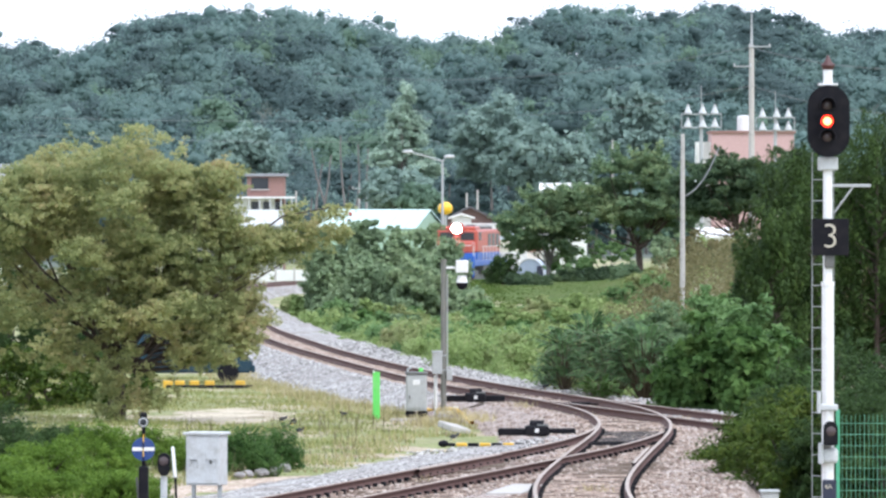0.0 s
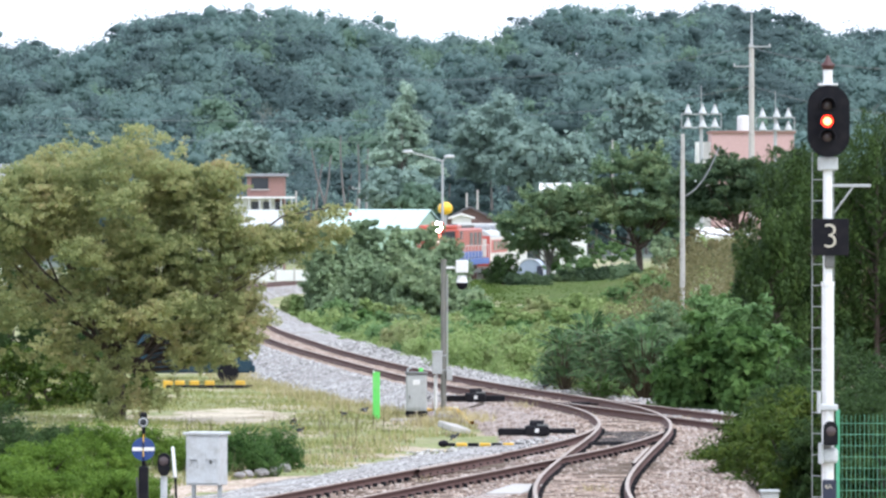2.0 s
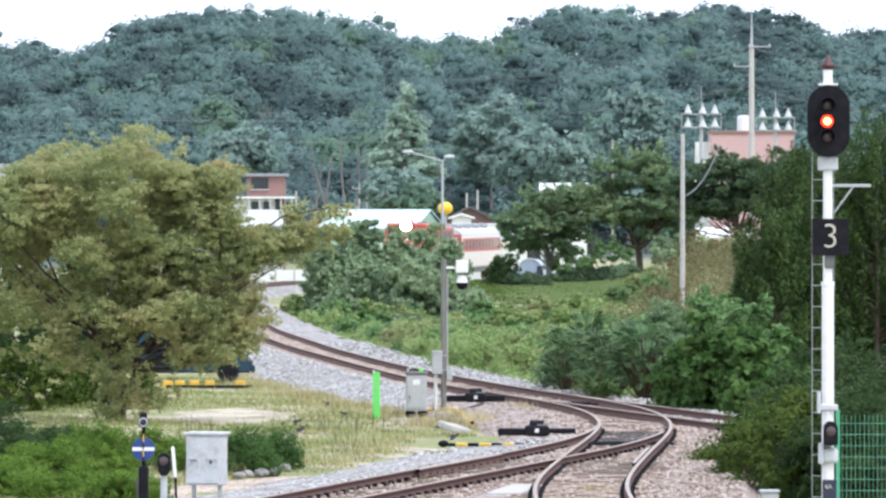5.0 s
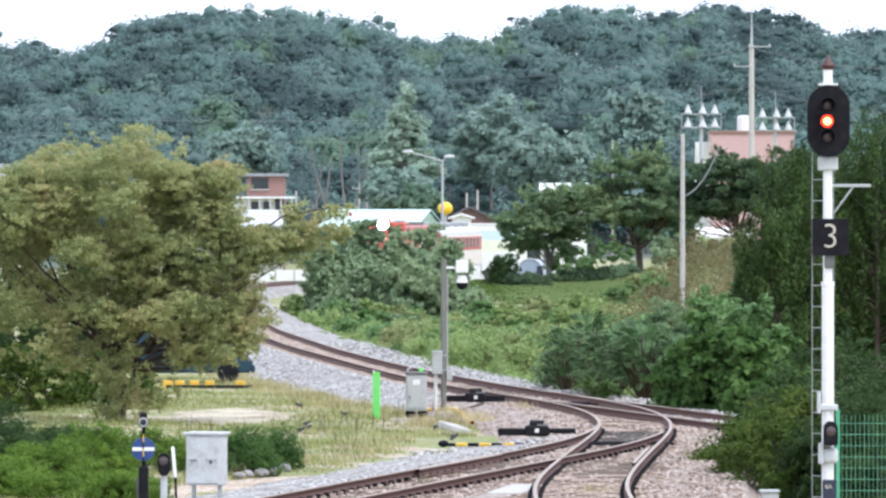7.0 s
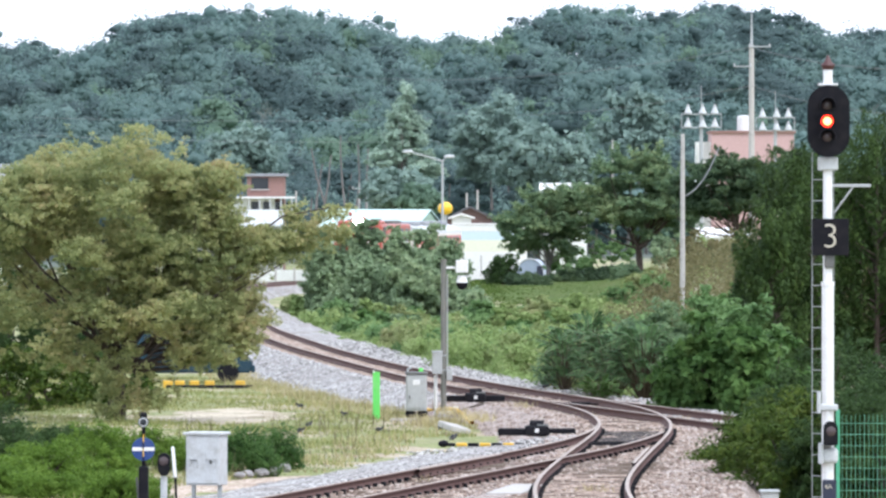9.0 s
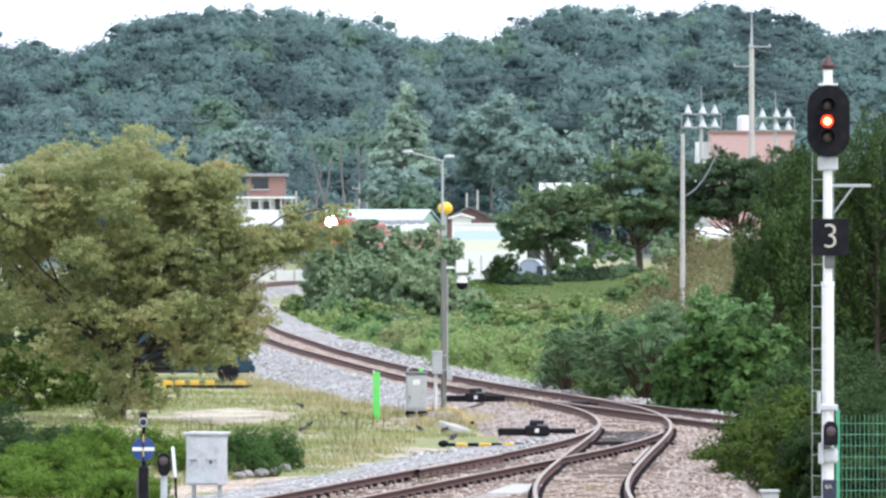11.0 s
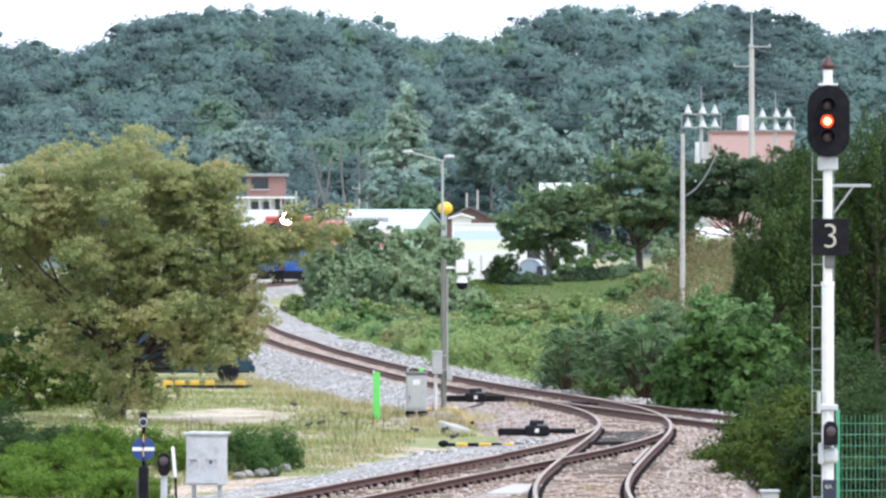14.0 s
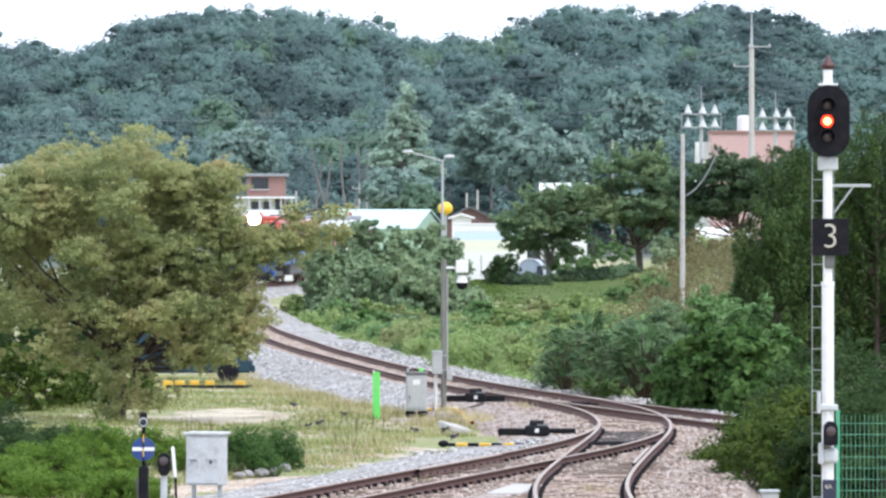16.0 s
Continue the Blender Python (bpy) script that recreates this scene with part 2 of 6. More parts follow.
def leaves(name, centres, size, up=0.5, slim=0.55, hang=0.0, facing=None, hold=1.0):
    """One mesh of separate pointed leaves, at the centres, of about that length."""
    n = len(centres)
    normal = unit(rng.normal(size=(n, 3)) + (0, 0, up) + (0 if facing is None else facing * hold))
    along = rng.normal(size=(n, 3)) + (0, 0, -hang)
    along = unit(along - normal * np.sum(along * normal, 1, keepdims=True))
    across = np.cross(normal, along)
    length = (size * rng.uniform(0.35, 0.75, n))[:, None]
    wide = across * length * slim * 1.25
    v = np.stack([centres - along * length * 0.7 + wide, centres + along * length * 1.1, centres - along * length * 0.7 - wide], 1)
    return mesh_of(name, v.reshape(-1, 3), np.arange(3 * n).reshape(-1, 3))


def blades(name, roots, height, lean=0.35, width=0.012):
    """One mesh of standing grass blades."""
    n = len(roots)
    h = (height * rng.uniform(0.5, 1.3, n))[:, None]
    tip = roots + np.c_[rng.normal(size=(n, 2)) * lean, np.ones(n)] * h
    a = rng.uniform(0, 6.3, n)
    side = np.c_[np.cos(a), np.sin(a), np.zeros(n)] * width
    v = np.stack([roots - side, roots + side, tip], 1)
    return mesh_of(name, v.reshape(-1, 3), np.arange(3 * n).reshape(-1, 3))


def in_balls(centres, radii, n, shell=0.5, flat=1.0):
    """n points spread through balls, mostly towards their skin."""
    i = rng.choice(len(centres), n, p=radii ** 2 / np.sum(radii ** 2))
    d = unit(rng.normal(size=(n, 3)))
    r = rng.uniform(shell ** 3, 1, n) ** (1 / 3)
    return centres[i] + d * (radii[i] * r)[:, None] * (1, 1, flat), d


def clumps(centre, radii, k, r, low=-0.5):
    """k clump centres and their radii in an uneven ellipsoid."""
    d = unit(rng.normal(size=(k * 4, 3)))
    d = d[d[:, 2] > low][:k]
    c = np.array(centre) + d * np.array(radii) * rng.uniform(0.45, 1.0, len(d))[:, None]
    return c, r * rng.uniform(0.6, 1.3, len(d))


def sprays(centres, radii, k, flat):
    """k smaller, flatter leaf sprays round each clump, uneven in size."""
    d = unit(rng.normal(size=(len(centres) * k, 3)) + (0, 0, 0.15))
    c = np.repeat(centres, k, 0) + d * (np.repeat(radii, k) * rng.uniform(0.5, 1.15, len(d)))[:, None] * (1, 1, flat)
    return c, np.repeat(radii, k) * rng.uniform(0.28, 0.7, len(d))


def canopy(name, centres, radii, flat):
    """Uneven rounded masses that fill the inside of far tree crowns."""
    bm = bmesh.new()
    bmesh.ops.create_icosphere(bm, subdivisions=1, radius=1)
    v0 = np.array([v.co for v in bm.verts])
    f0 = np.array([[v.index for v in f.verts] for f in bm.faces])
    bm.free()
    n = len(centres)
    v = v0[None] * rng.uniform(0.78, 1.12, (n, len(v0), 1)) * (1, 1, flat) * radii[:, None, None] + centres[:, None]
    me = mesh_of(name, v.reshape(-1, 3), (f0[None] + np.arange(n)[:, None, None] * len(v0)).reshape(-1, 3))
    me.polygons.foreach_set("use_smooth", np.ones(len(me.polygons), bool))
    return me


def tubes(name, paths, sides=7):
    """One mesh of tapered tubes: each path is a list of (point, radius)."""
    v, q = [], []
    for path in paths:
        base = len(v)
        for j, (p, r) in enumerate(path):
            a, b = Vector(path[max(j - 1, 0)][0]), Vector(path[min(j + 1, len(path) - 1)][0])
            t = (b - a).normalized()
            s = t.orthogonal().normalized()
            w = t.cross(s)
            for k in range(sides):
                g = 2 * math.pi * k / sides
                v.append(Vector(p) + (s * math.cos(g) + w * math.sin(g)) * r)
        for j in range(len(path) - 1):
            for k in range(sides):
                q.append((base + j * sides + k, base + j * sides + (k + 1) % sides, base + (j + 1) * sides + (k + 1) % sides, base + (j + 1) * sides + k))
    return mesh_of(name, [tuple(p) for p in v], q)


def limb(a, b, r1, r2, bend=0.12, steps=6):
    a, b = Vector(a), Vector(b)
    size = (b - a).length * bend
    out = []
    off = Vector(rng.normal(size=3)) * size
    for j in range(steps):
        u = j / (steps - 1)
        out.append((a.lerp(b, u) + off * (u * (1 - u) * 2) + Vector(rng.normal(size=3)) * size * 0.12 * (0 < j < steps - 1), r1 + (r2 - r1) * u))
    return out


def tree(name, label, at, fork, trunk_r, crowns, n, leaf, leaf_mat, bark=BARK, flat=0.7, limbs=30, category="tree", up=0.5, lean=(0, 0), hang=0.0, shoots=0, spray=0.5, hold=0.4, twigs=9, twig=1.0):
    """A tree at `at`: a trunk to the fork's height, limbs to the clumps, and leaves in them. crowns: (centre, radii, k, r) from its foot."""
    th = empty(name, label, category, at)
    cs, rs = zip(*[clumps(*c) for c in crowns])
    cs, rs = np.concatenate(cs), np.concatenate(rs)
    top = Vector((lean[0], lean[1], fork))
    paths = [limb((0, 0, -0.15), top, trunk_r * 1.25, trunk_r * 0.8, 0.05)]
    for i in rng.permutation(len(cs))[:limbs]:
        start = top * rng.uniform(0.75, 1.0)
        paths.append(limb(start, cs[i], trunk_r * 0.3, trunk_r * 0.06, 0.16))
    part("trunk", tubes("trunk", paths), bark, th)
    c2, r2 = sprays(cs, rs, twigs, flat)
    c, d = in_balls(c2, r2 * twig, n, 0.1, spray)
    if shoots:
        i = rng.choice(len(cs), shoots)
        mid = cs.mean(0)
        way = unit(unit(cs[i] - mid) * (1, 1, 0.7) + rng.normal(size=(shoots, 3)) * 0.4 + (0, 0, 0.25))
        t = rng.uniform(0.4, 1.42, (shoots, 45))
        c = np.concatenate([c, (cs[i][:, None] + way[:, None] * (rs[i][:, None] * 1.25 * t)[:, :, None] + rng.normal(size=(shoots, 45, 3)) * (leaf * 0.55)).reshape(-1, 3)])
        d = np.concatenate([d, np.repeat(way, 45, 0)])
    part("crown", leaves("crown", c, leaf, up, 0.5, hang, d, hold), leaf_mat, th)
    return th


def shrub(name, label, at, radii, n, leaf, leaf_mat, k=30, r=0.35, category="shrub", low=-0.2, up=0.6, hold=0.9):
    """A shrub whose foot is at `at`: short stems and a domed crown of leaf clumps."""
    th = empty(name, label, category, at)
    c, rr = clumps((0, 0, radii[2] * 0.3), (radii[0], radii[1], radii[2] * 0.75), k, r, low)
    c[:, 2] = np.maximum(c[:, 2], 0.05)
    part("stem", tubes("stem", [limb((0, 0, -0.1), p, 0.03, 0.008, 0.15) for p in c[:14]], 5), BARK, th)
    c2, r2 = sprays(c, rr, 7, 0.9)
    c2[:, 2] = np.maximum(c2[:, 2], 0.03)
    c, d = in_balls(c2, r2, n, 0.1, 0.7)
    part("crown", leaves("crown", c, leaf, up, 0.5, 0.0, d + unit(c - (0, 0, radii[2] * 0.25)) * 0.6, hold), leaf_mat, th)
    return th


def smooth(v, a, b):
    t = np.clip((v - a) / (b - a), 0, 1)
    return t * t * (3 - 2 * t)


def wave(x, y, s):
    return np.sin(x * s + 1.3) * np.cos(y * s * 0.8 + 0.4) + 0.5 * np.sin(x * s * 2.3 + y * s * 1.9) + 0.25 * np.sin(x * s * 5.1 - y * s * 4.3)


# ---- the ground and the hill ----
RIDGE_X = [-300, -75, -66, -61, -54, -47, -35, -19, -12, -2, 9, 13.5, 22, 35, 45, 59, 63, 75, 300]
RIDGE_Z = [21, 24.6, 22.3, 22, 24.8, 28.6, 29.2, 28.4, 26.6, 24.4, 23.8, 26.9, 28.5, 27.9, 28.8, 27, 24, 25.7, 21]


def ground_z(x, y):
    z = -0.5 + 0.03 * wave(x, y, 0.8) - 0.8 * smooth(y, 405, 480)
    z = z + 0.62 * smooth(x, -1, 2.5) * smooth(y, 300, 340) * (1 - smooth(y, 402, 430))
    z = z + 1.9 * smooth(x, 8.4, 11) * smooth(y, 200, 250) * (1 - 0.7 * smooth(y, 300, 345))
    z = z + 0.5 * smooth(x - (8 - 0.05 * (y - 140)), 0, 4) * smooth(y, 120, 150) * (1 - smooth(y, 280, 330))
    ridge = np.interp(x, RIDGE_X, RIDGE_Z) + 1.1
    return z + ridge * smooth(y, 760, 1150) * (1 - 0.6 * smooth(y, 1250, 2200)) + 0.8 * smooth(y, 560, 700) * wave(x, y, 0.05)


rows = np.concatenate([np.linspace(-300, 80, 20), np.linspace(85, 430, 174), np.linspace(435, 1300, 120), np.array([1500, 2000, 3000, 4800])])
u = np.linspace(-1, 1, 121)
gx = (u * 0.12 + u ** 3 * 0.88)[None, :] * (90 + 0.5 * np.abs(rows))[:, None]
gy = np.repeat(rows[:, None], len(u), 1)
gv = np.stack([gx, gy, ground_z(gx, gy)], 2).reshape(-1, 3)
ii = (np.arange(len(rows) - 1)[:, None] * len(u) + np.arange(len(u) - 1)[None, :]).ravel()
gq = np.stack([ii, ii + 1, ii + 1 + len(u), ii + len(u)], 1)
m, n, l, b = shader("meadow_soil", 0.95)
t1, t2, t3 = noise_node(n, l, 0.35, 5), noise_node(n, l, 5.0, 4), noise_node(n, l, 40.0, 2)
grass_c = ramp(n, l, t2.outputs["Fac"], [(0.3, (0.12, 0.16, 0.05)), (0.55, (0.24, 0.26, 0.1)), (0.75, (0.36, 0.32, 0.17))])
soil_c = ramp(n, l, t2.outputs["Fac"], [(0.3, (0.3, 0.24, 0.16)), (0.7, (0.5, 0.43, 0.32))])
bare = ramp(n, l, t1.outputs["Fac"], [(0.5, (0, 0, 0)), (0.6, (1, 1, 1))])
col = blend(n, l, bare, grass_c, soil_c)
where = n.new("ShaderNodeSeparateXYZ")
place = n.new("ShaderNodeNewGeometry")
l.new(place.outputs["Position"], where.inputs[0])
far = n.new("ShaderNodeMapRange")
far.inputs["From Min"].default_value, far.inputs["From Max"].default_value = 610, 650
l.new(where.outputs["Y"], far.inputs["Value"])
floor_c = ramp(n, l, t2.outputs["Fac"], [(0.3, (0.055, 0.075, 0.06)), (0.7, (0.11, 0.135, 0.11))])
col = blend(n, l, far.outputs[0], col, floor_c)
tone = ramp(n, l, t3.outputs["Fac"], [(0.3, (0.8,) * 3), (0.7, (1.15,) * 3)])
l.new(blend(n, l, 1.0, col, tone, "MULTIPLY"), b.inputs["Base Color"])
bumped(n, l, b, t3.outputs["Fac"], 0.6, 0.03)
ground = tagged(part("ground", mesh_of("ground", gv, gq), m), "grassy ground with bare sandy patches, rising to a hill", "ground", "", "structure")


# ---- railway tracks ----
def smoothed(points, step=0.6, sigma=3.0):
    """A plan line through (y, x) points, evened out, as an array of x, y at equal steps of y."""
    p = np.array(points, float)
    y = np.arange(p[0, 0], p[-1, 0], step)
    x = np.interp(y, p[:, 0], p[:, 1])
    k = np.arange(-int(3 * sigma / step), int(3 * sigma / step) + 1) * step
    w = np.exp(-k ** 2 / 2 / sigma ** 2)
    pad = len(k) // 2
    e = np.concatenate([x[0] - np.arange(pad, 0, -1) * (x[1] - x[0]), x, x[-1] + np.arange(1, pad + 1) * (x[-1] - x[-2])])
    return np.c_[np.convolve(e, w / w.sum(), "valid"), y]


def bend_x(y):
    """The far stretch behind the thicket, nearly straight."""
    return -10.9 + 0.125 * (y - 387)


def grade(y):
    return -0.8 * np.clip((y - 405) / 75, 0, 1.6)


MAIN = smoothed([(-60, 3.2), (60, 2.6), (107, 2.2), (111, 2.22), (116, 2.42), (126, 3.05), (137.5, 3.85), (143.5, 4.12), (148.5, 4.1), (154, 3.85), (158.6, 3.3),
                 (163, 2.62), (167, 1.9), (172.5, 1.0), (178, 0.2), (185, -0.75), (196, -2.1), (216.6, -4.15), (249, -6.75), (280, -8.6), (310, -10.35), (340, -11.8), (358, -12.4), (372, -12.2)]
                + [(y, bend_x(y)) for y in range(387, 560, 12)])
LEFT = smoothed([(-60, -36.3), (60, -11.7), (110.6, -1.35), (117.2, 0.0), (124.8, 1.6), (131, 2.85), (137.5, 3.75), (143.5, 4.12), (148.5, 4.1)], sigma=2.5)
RIGHT = smoothed([(80, 19.5), (120, 11.4), (140, 7.25), (151.3, 4.93), (158.6, 3.45), (167, 1.9), (172.5, 1.0), (178, 0.2)], sigma=2.0)


def cant(y):
    return 0.1 * smooth(y, 172, 200) * (1 - smooth(y, 330, 380))


def offset(line, side):
    d = np.gradient(line, axis=0)
    d = d / np.linalg.norm(d, axis=1, keepdims=True)
    return line + np.c_[d[:, 1], -d[:, 0]] * side


PROFILE = [(-0.0635, -0.153), (0.0635, -0.153), (0.0635, -0.142), (0.012, -0.122), (0.012, -0.045), (0.035, -0.036), (0.035, -0.006), (0.026, 0.0),
           (-0.026, 0.0), (-0.035, -0.006), (-0.035, -0.036), (-0.012, -0.045), (-0.012, -0.122), (-0.0635, -0.142)]


def rail(line, side, parent, lift=0.0, start=None, end=None):
    """A flat-bottomed rail beside a track's middle line, rusty with a worn head."""
    r = offset(line, side)
    keep = np.ones(len(r), bool)
    if start is not None:
        keep &= r[:, 1] >= start
    if end is not None:
        keep &= r[:, 1] <= end
    r = r[keep]
    d = np.gradient(r, axis=0)
    d = d / np.linalg.norm(d, axis=1, keepdims=True)
    nrm = np.c_[d[:, 1], -d[:, 0]]
    z = grade(r[:, 1]) + lift * cant(r[:, 1])
    k = len(PROFILE)
    v = np.stack([np.c_[r + nrm * a, z + h] for a, h in PROFILE], 1).reshape(-1, 3)
    i = np.arange(len(r) - 1)
    q = np.concatenate([np.stack([i * k + j, i * k + (j + 1) % k, (i + 1) * k + (j + 1) % k, (i + 1) * k + j], 1) for j in range(k)])
    me = mesh_of("rail", v, q)
    me.materials.append(RUST)
    me.materials.append(STEEL)
    top = np.repeat(np.array([1 if j in (6, 7, 8) else 0 for j in range(k)], np.int32), len(i))
    me.polygons.foreach_set("material_index", top)
    return part("rail", me, None, parent)


def bed(name, line, half, toe, right_half, label, mat_top, drop=-0.17, low=-0.62, start=-60, end=560):
    """The ballast under a track: a flat crown and sloping shoulders with a rough surface."""
    ln = line[(line[:, 1] >= start) & (line[:, 1] <= end)]
    fine = np.c_[np.interp(np.arange(ln[0, 1], ln[-1, 1], 0.42), ln[:, 1], ln[:, 0]), np.arange(ln[0, 1], ln[-1, 1], 0.42)]
    cols = np.concatenate([np.linspace(-toe, -half, 8), np.linspace(-half, right_half, 15)[1:-1], np.linspace(right_half, toe, 8)])
    v = []
    for c in cols:
        p = offset(fine, c)
        h2 = right_half if c > 0 else half
        z = drop + (low - drop) * max(0, abs(c) - h2) / (toe - h2) + grade(p[:, 1]) - (0.012 if abs(c) < 0.6 else 0) + rng.normal(size=len(p)) * 0.018
        z = z + cant(p[:, 1]) * (0.9 if c < -0.5 else 0.0)
        if abs(c) < 1.3 and name != "ballast_bed_right":
            z = z - 0.022 * smooth(p[:, 1], 119.5, 121) * (1 - smooth(p[:, 1], 126, 127.5)) - 0.045 * smooth(p[:, 1], 132.5, 133.5) * (1 - smooth(p[:, 1], 136, 137))
        v.append(np.c_[p + rng.normal(size=p.shape) * 0.03, z])
    v = np.stack(v, 1).reshape(-1, 3)
    w = len(cols)
    i = (np.arange(len(fine) - 1)[:, None] * w + np.arange(w - 1)[None, :]).ravel()
    me = mesh_of(name, v, np.stack([i, i + 1, i + 1 + w, i + w], 1))
    me.materials.append(mat_top)
    me.materials.append(BALLAST)
    me.materials.append(PINK_BALLAST)
    mid = (cols[:-1] + cols[1:]) / 2
    outer = np.tile(np.abs(mid) > half - 0.5, (len(fine) - 1, 1))
    grey = (fine[:-1, 1:] > 167) | (np.tile(mid < 0, (len(fine) - 1, 1)) & (name == "ballast_bed_left"))
    me.polygons.foreach_set("material_index", np.where(outer, np.where(grey, 1, 2), 0).astype(np.int32).ravel())
    return tagged(part(name, me, None), label, "ballast", "", "structure")


bed("ballast_bed_main", MAIN, 1.75, 3.3, 2.7, "grey stone ballast with rusty middle under the curving track", BROWN_BALLAST)
bed("ballast_bed_left", LEFT, 1.9, 4.8, 1.9, "grey and rusty stone ballast under the branching track", BROWN_BALLAST, -0.185, -0.53, -60, 136)
bed("ballast_bed_right", RIGHT, 1.7, 2.7, 1.7, "rusty stone ballast under the siding track", BROWN_BALLAST, -0.195, -0.62, 80, 166)


CLIP = bpy.data.meshes.new("rail_clip")
clip_bm = box((0.07, 0.12, 0.07), (0, 0, 0), 0.0)
clip_bm.to_mesh(CLIP)
clip_bm.free()
CLIP.materials.append(BLACK)


def track(name, line, label, start, end, ties, rails):
    th = empty(name, label, "railway track", (0, 0, 0), 0, "railway tracks", "structure")
    for side, lift, s, e in rails:
        rail(line, side, th, lift, s, e)
    tie = box((2.5, 0.23, 0.16), (0, 0, 0), 0.0)
    me = bpy.data.meshes.new("sleeper")
    tie.to_mesh(me)
    tie.free()
    me.materials.append(TIMBER)
    y = ties[0]
    while y < ties[1]:
        x = float(np.interp(y, line[:, 1], line[:, 0]))
        a = math.atan2(float(np.interp(y + 0.5, line[:, 1], line[:, 0])) - x, 0.5)
        o = part("sleeper", me, None, th)
        o.matrix_basis = pose(x, y, -0.25 + float(grade(y)) + rng.uniform(-0.015, 0.008) + (0.015 if 120.5 < y < 127 else 0), 0, math.degrees(math.atan2(float(cant(y)), 1.5)), -math.degrees(a) + rng.uniform(-1, 1))
        if y < 143:
            for side in (-0.7535, 0.7535):
                for off in (-0.085, 0.085):
                    c = part("rail_clip", CLIP, None, th)
                    c.matrix_basis = pose(x + side + off, y, -0.14, 0, 0, -math.degrees(a))
        y += 0.62
    return th


G2 = 0.7535
track("track_main", MAIN, "rusty railway track curving away on ballast", -60, 560, (100, 260), [(-G2, 1.0, None, None), (G2, 0.0, None, None)])
track("track_left", LEFT, "rusty railway track branching from the switch", -60, 146, (100, 133), [(-G2, 0.0, None, 142.5), (G2, 0.0, None, 138.5)])
track("track_right", RIGHT, "rusty railway siding joining at the far switch", 80, 170, (125, 155), [(-G2, 0.0, None, 163), (G2, 0.0, None, 166)])

# the bars that hold and drive the switch blades
for y0, length in ((134.2, 1.9), (135.0, 1.6), (160.8, 1.5), (161.8, 1.5)):
    x0 = float(np.interp(y0, MAIN[:, 1], MAIN[:, 0]))
    ob = tagged(part("stretcher_bar", box((length, 0.1, 0.04), (0, 0, 0), 0.008), BLACK), "black steel bar across the switch blades", "switch bar", "switch bars")
    ob.matrix_world = pose(x0, y0, -0.125)
for x0, y0, ln, wd in ((3.55, 134.6, 1.5, 0.5), (2.6, 161.3, 1.3, 0.45)):
    ob = tagged(part("slide_plate", box((ln, wd, 0.05), (0, 0, 0), 0.01), DARK_GREY), "dark greasy slide plate under the switch", "switch plate", "slide plates")
    ob.matrix_world = pose(x0, y0, -0.165)

# check rails and the loose stones on the beds
check = empty("check_rails", "short rusty guard rails beside the crossing", "guard rail", (0, 0, 0), 0, "", "structure")
rail(MAIN, G2 - 0.1, check, 0, 121, 129)
rail(LEFT, -G2 + 0.1, check, 0, 118, 126)


def stones(name, line, lo, hi, y0, y1, n, mat, label):
    """Loose ballast stones, squashed and turned, in one mesh."""
    y = rng.uniform(y0, y1, n)
    c = rng.uniform(lo, hi, n)
    x = np.interp(y, line[:, 1], line[:, 0]) + c
    a = np.abs(c)
    z = np.where(a > 1.75, -0.2 - (0.42 / 1.55 if line is MAIN else 0.115) * (a - 1.75), np.where(a < 0.6, -0.19, -0.175)) + grade(y) + cant(y) * (c < -0.5) * 0.9
    z = np.where((c > 1.75) & (line is MAIN), -0.165 + grade(y), z)
    z = z - 0.012 * ((y > 120) & (y < 127.5) & (a < 1.3))
    s = rng.uniform(0.018, 0.042, n)[:, None, None]
    cube = np.array([(-1, -1, -1), (1, -1, -1), (1, 1, -1), (-1, 1, -1), (-1, -1, 1), (1, -1, 1), (1, 1, 1), (-1, 1, 1)], float)
    v = cube[None] * rng.uniform(0.5, 1.1, (n, 8, 3)) * s * (1, 1, 0.7) + np.stack([x, y, z + 0.015], 1)[:, None]
    f = np.array([(0, 3, 2, 1), (4, 5, 6, 7), (0, 1, 5, 4), (1, 2, 6, 5), (2, 3, 7, 6), (3, 0, 4, 7)])
    q = (f[None] + np.arange(n)[:, None, None] * 8).reshape(-1, 4)
    return tagged(part(name, mesh_of(name, v.reshape(-1, 3), q), mat), label, "ballast stones", "", "stuff")


def stone_mat(name, stops):
    m, n, l, b = shader(name, 0.9)
    g = n.new("ShaderNodeNewGeometry")
    l.new(ramp(n, l, g.outputs["Random Per Island"], stops), b.inputs["Base Color"])
    return m


OILY_STONE = stone_mat("oily_stone", [(0, (0.03, 0.027, 0.026)), (0.6, (0.075, 0.065, 0.06)), (1, (0.2, 0.17, 0.15))])
PALE_STONE = stone_mat("pale_stone", [(0, (0.17, 0.165, 0.16)), (0.5, (0.36, 0.35, 0.335)), (1, (0.64, 0.63, 0.61))])
RUST_STONE = stone_mat("rusty_stone", [(0, (0.175, 0.125, 0.1)), (0.5, (0.36, 0.28, 0.23)), (1, (0.56, 0.49, 0.43))])
stones("shoulder_stones", MAIN, -3.3, -1.2, 166, 235, 4000, PALE_STONE, "loose pale grey ballast stones on the shoulder")
stones("verge_stones", MAIN, 1.1, 2.9, 145, 235, 3500, PALE_STONE, "loose grey ballast stones beside the rail")
stones("track_stones", MAIN, -1.4, 1.6, 100, 175, 3600, RUST_STONE, "rust-stained ballast stones between the rails")
stones("yard_stones", MAIN, -3.3, -1.0, 118, 168, 3000, RUST_STONE, "brownish ballast stones inside the switch")
stones("near_stones", MAIN, 1.0, 2.65, 100, 150, 3600, RUST_STONE, "rust-stained ballast stones beside the near rail")
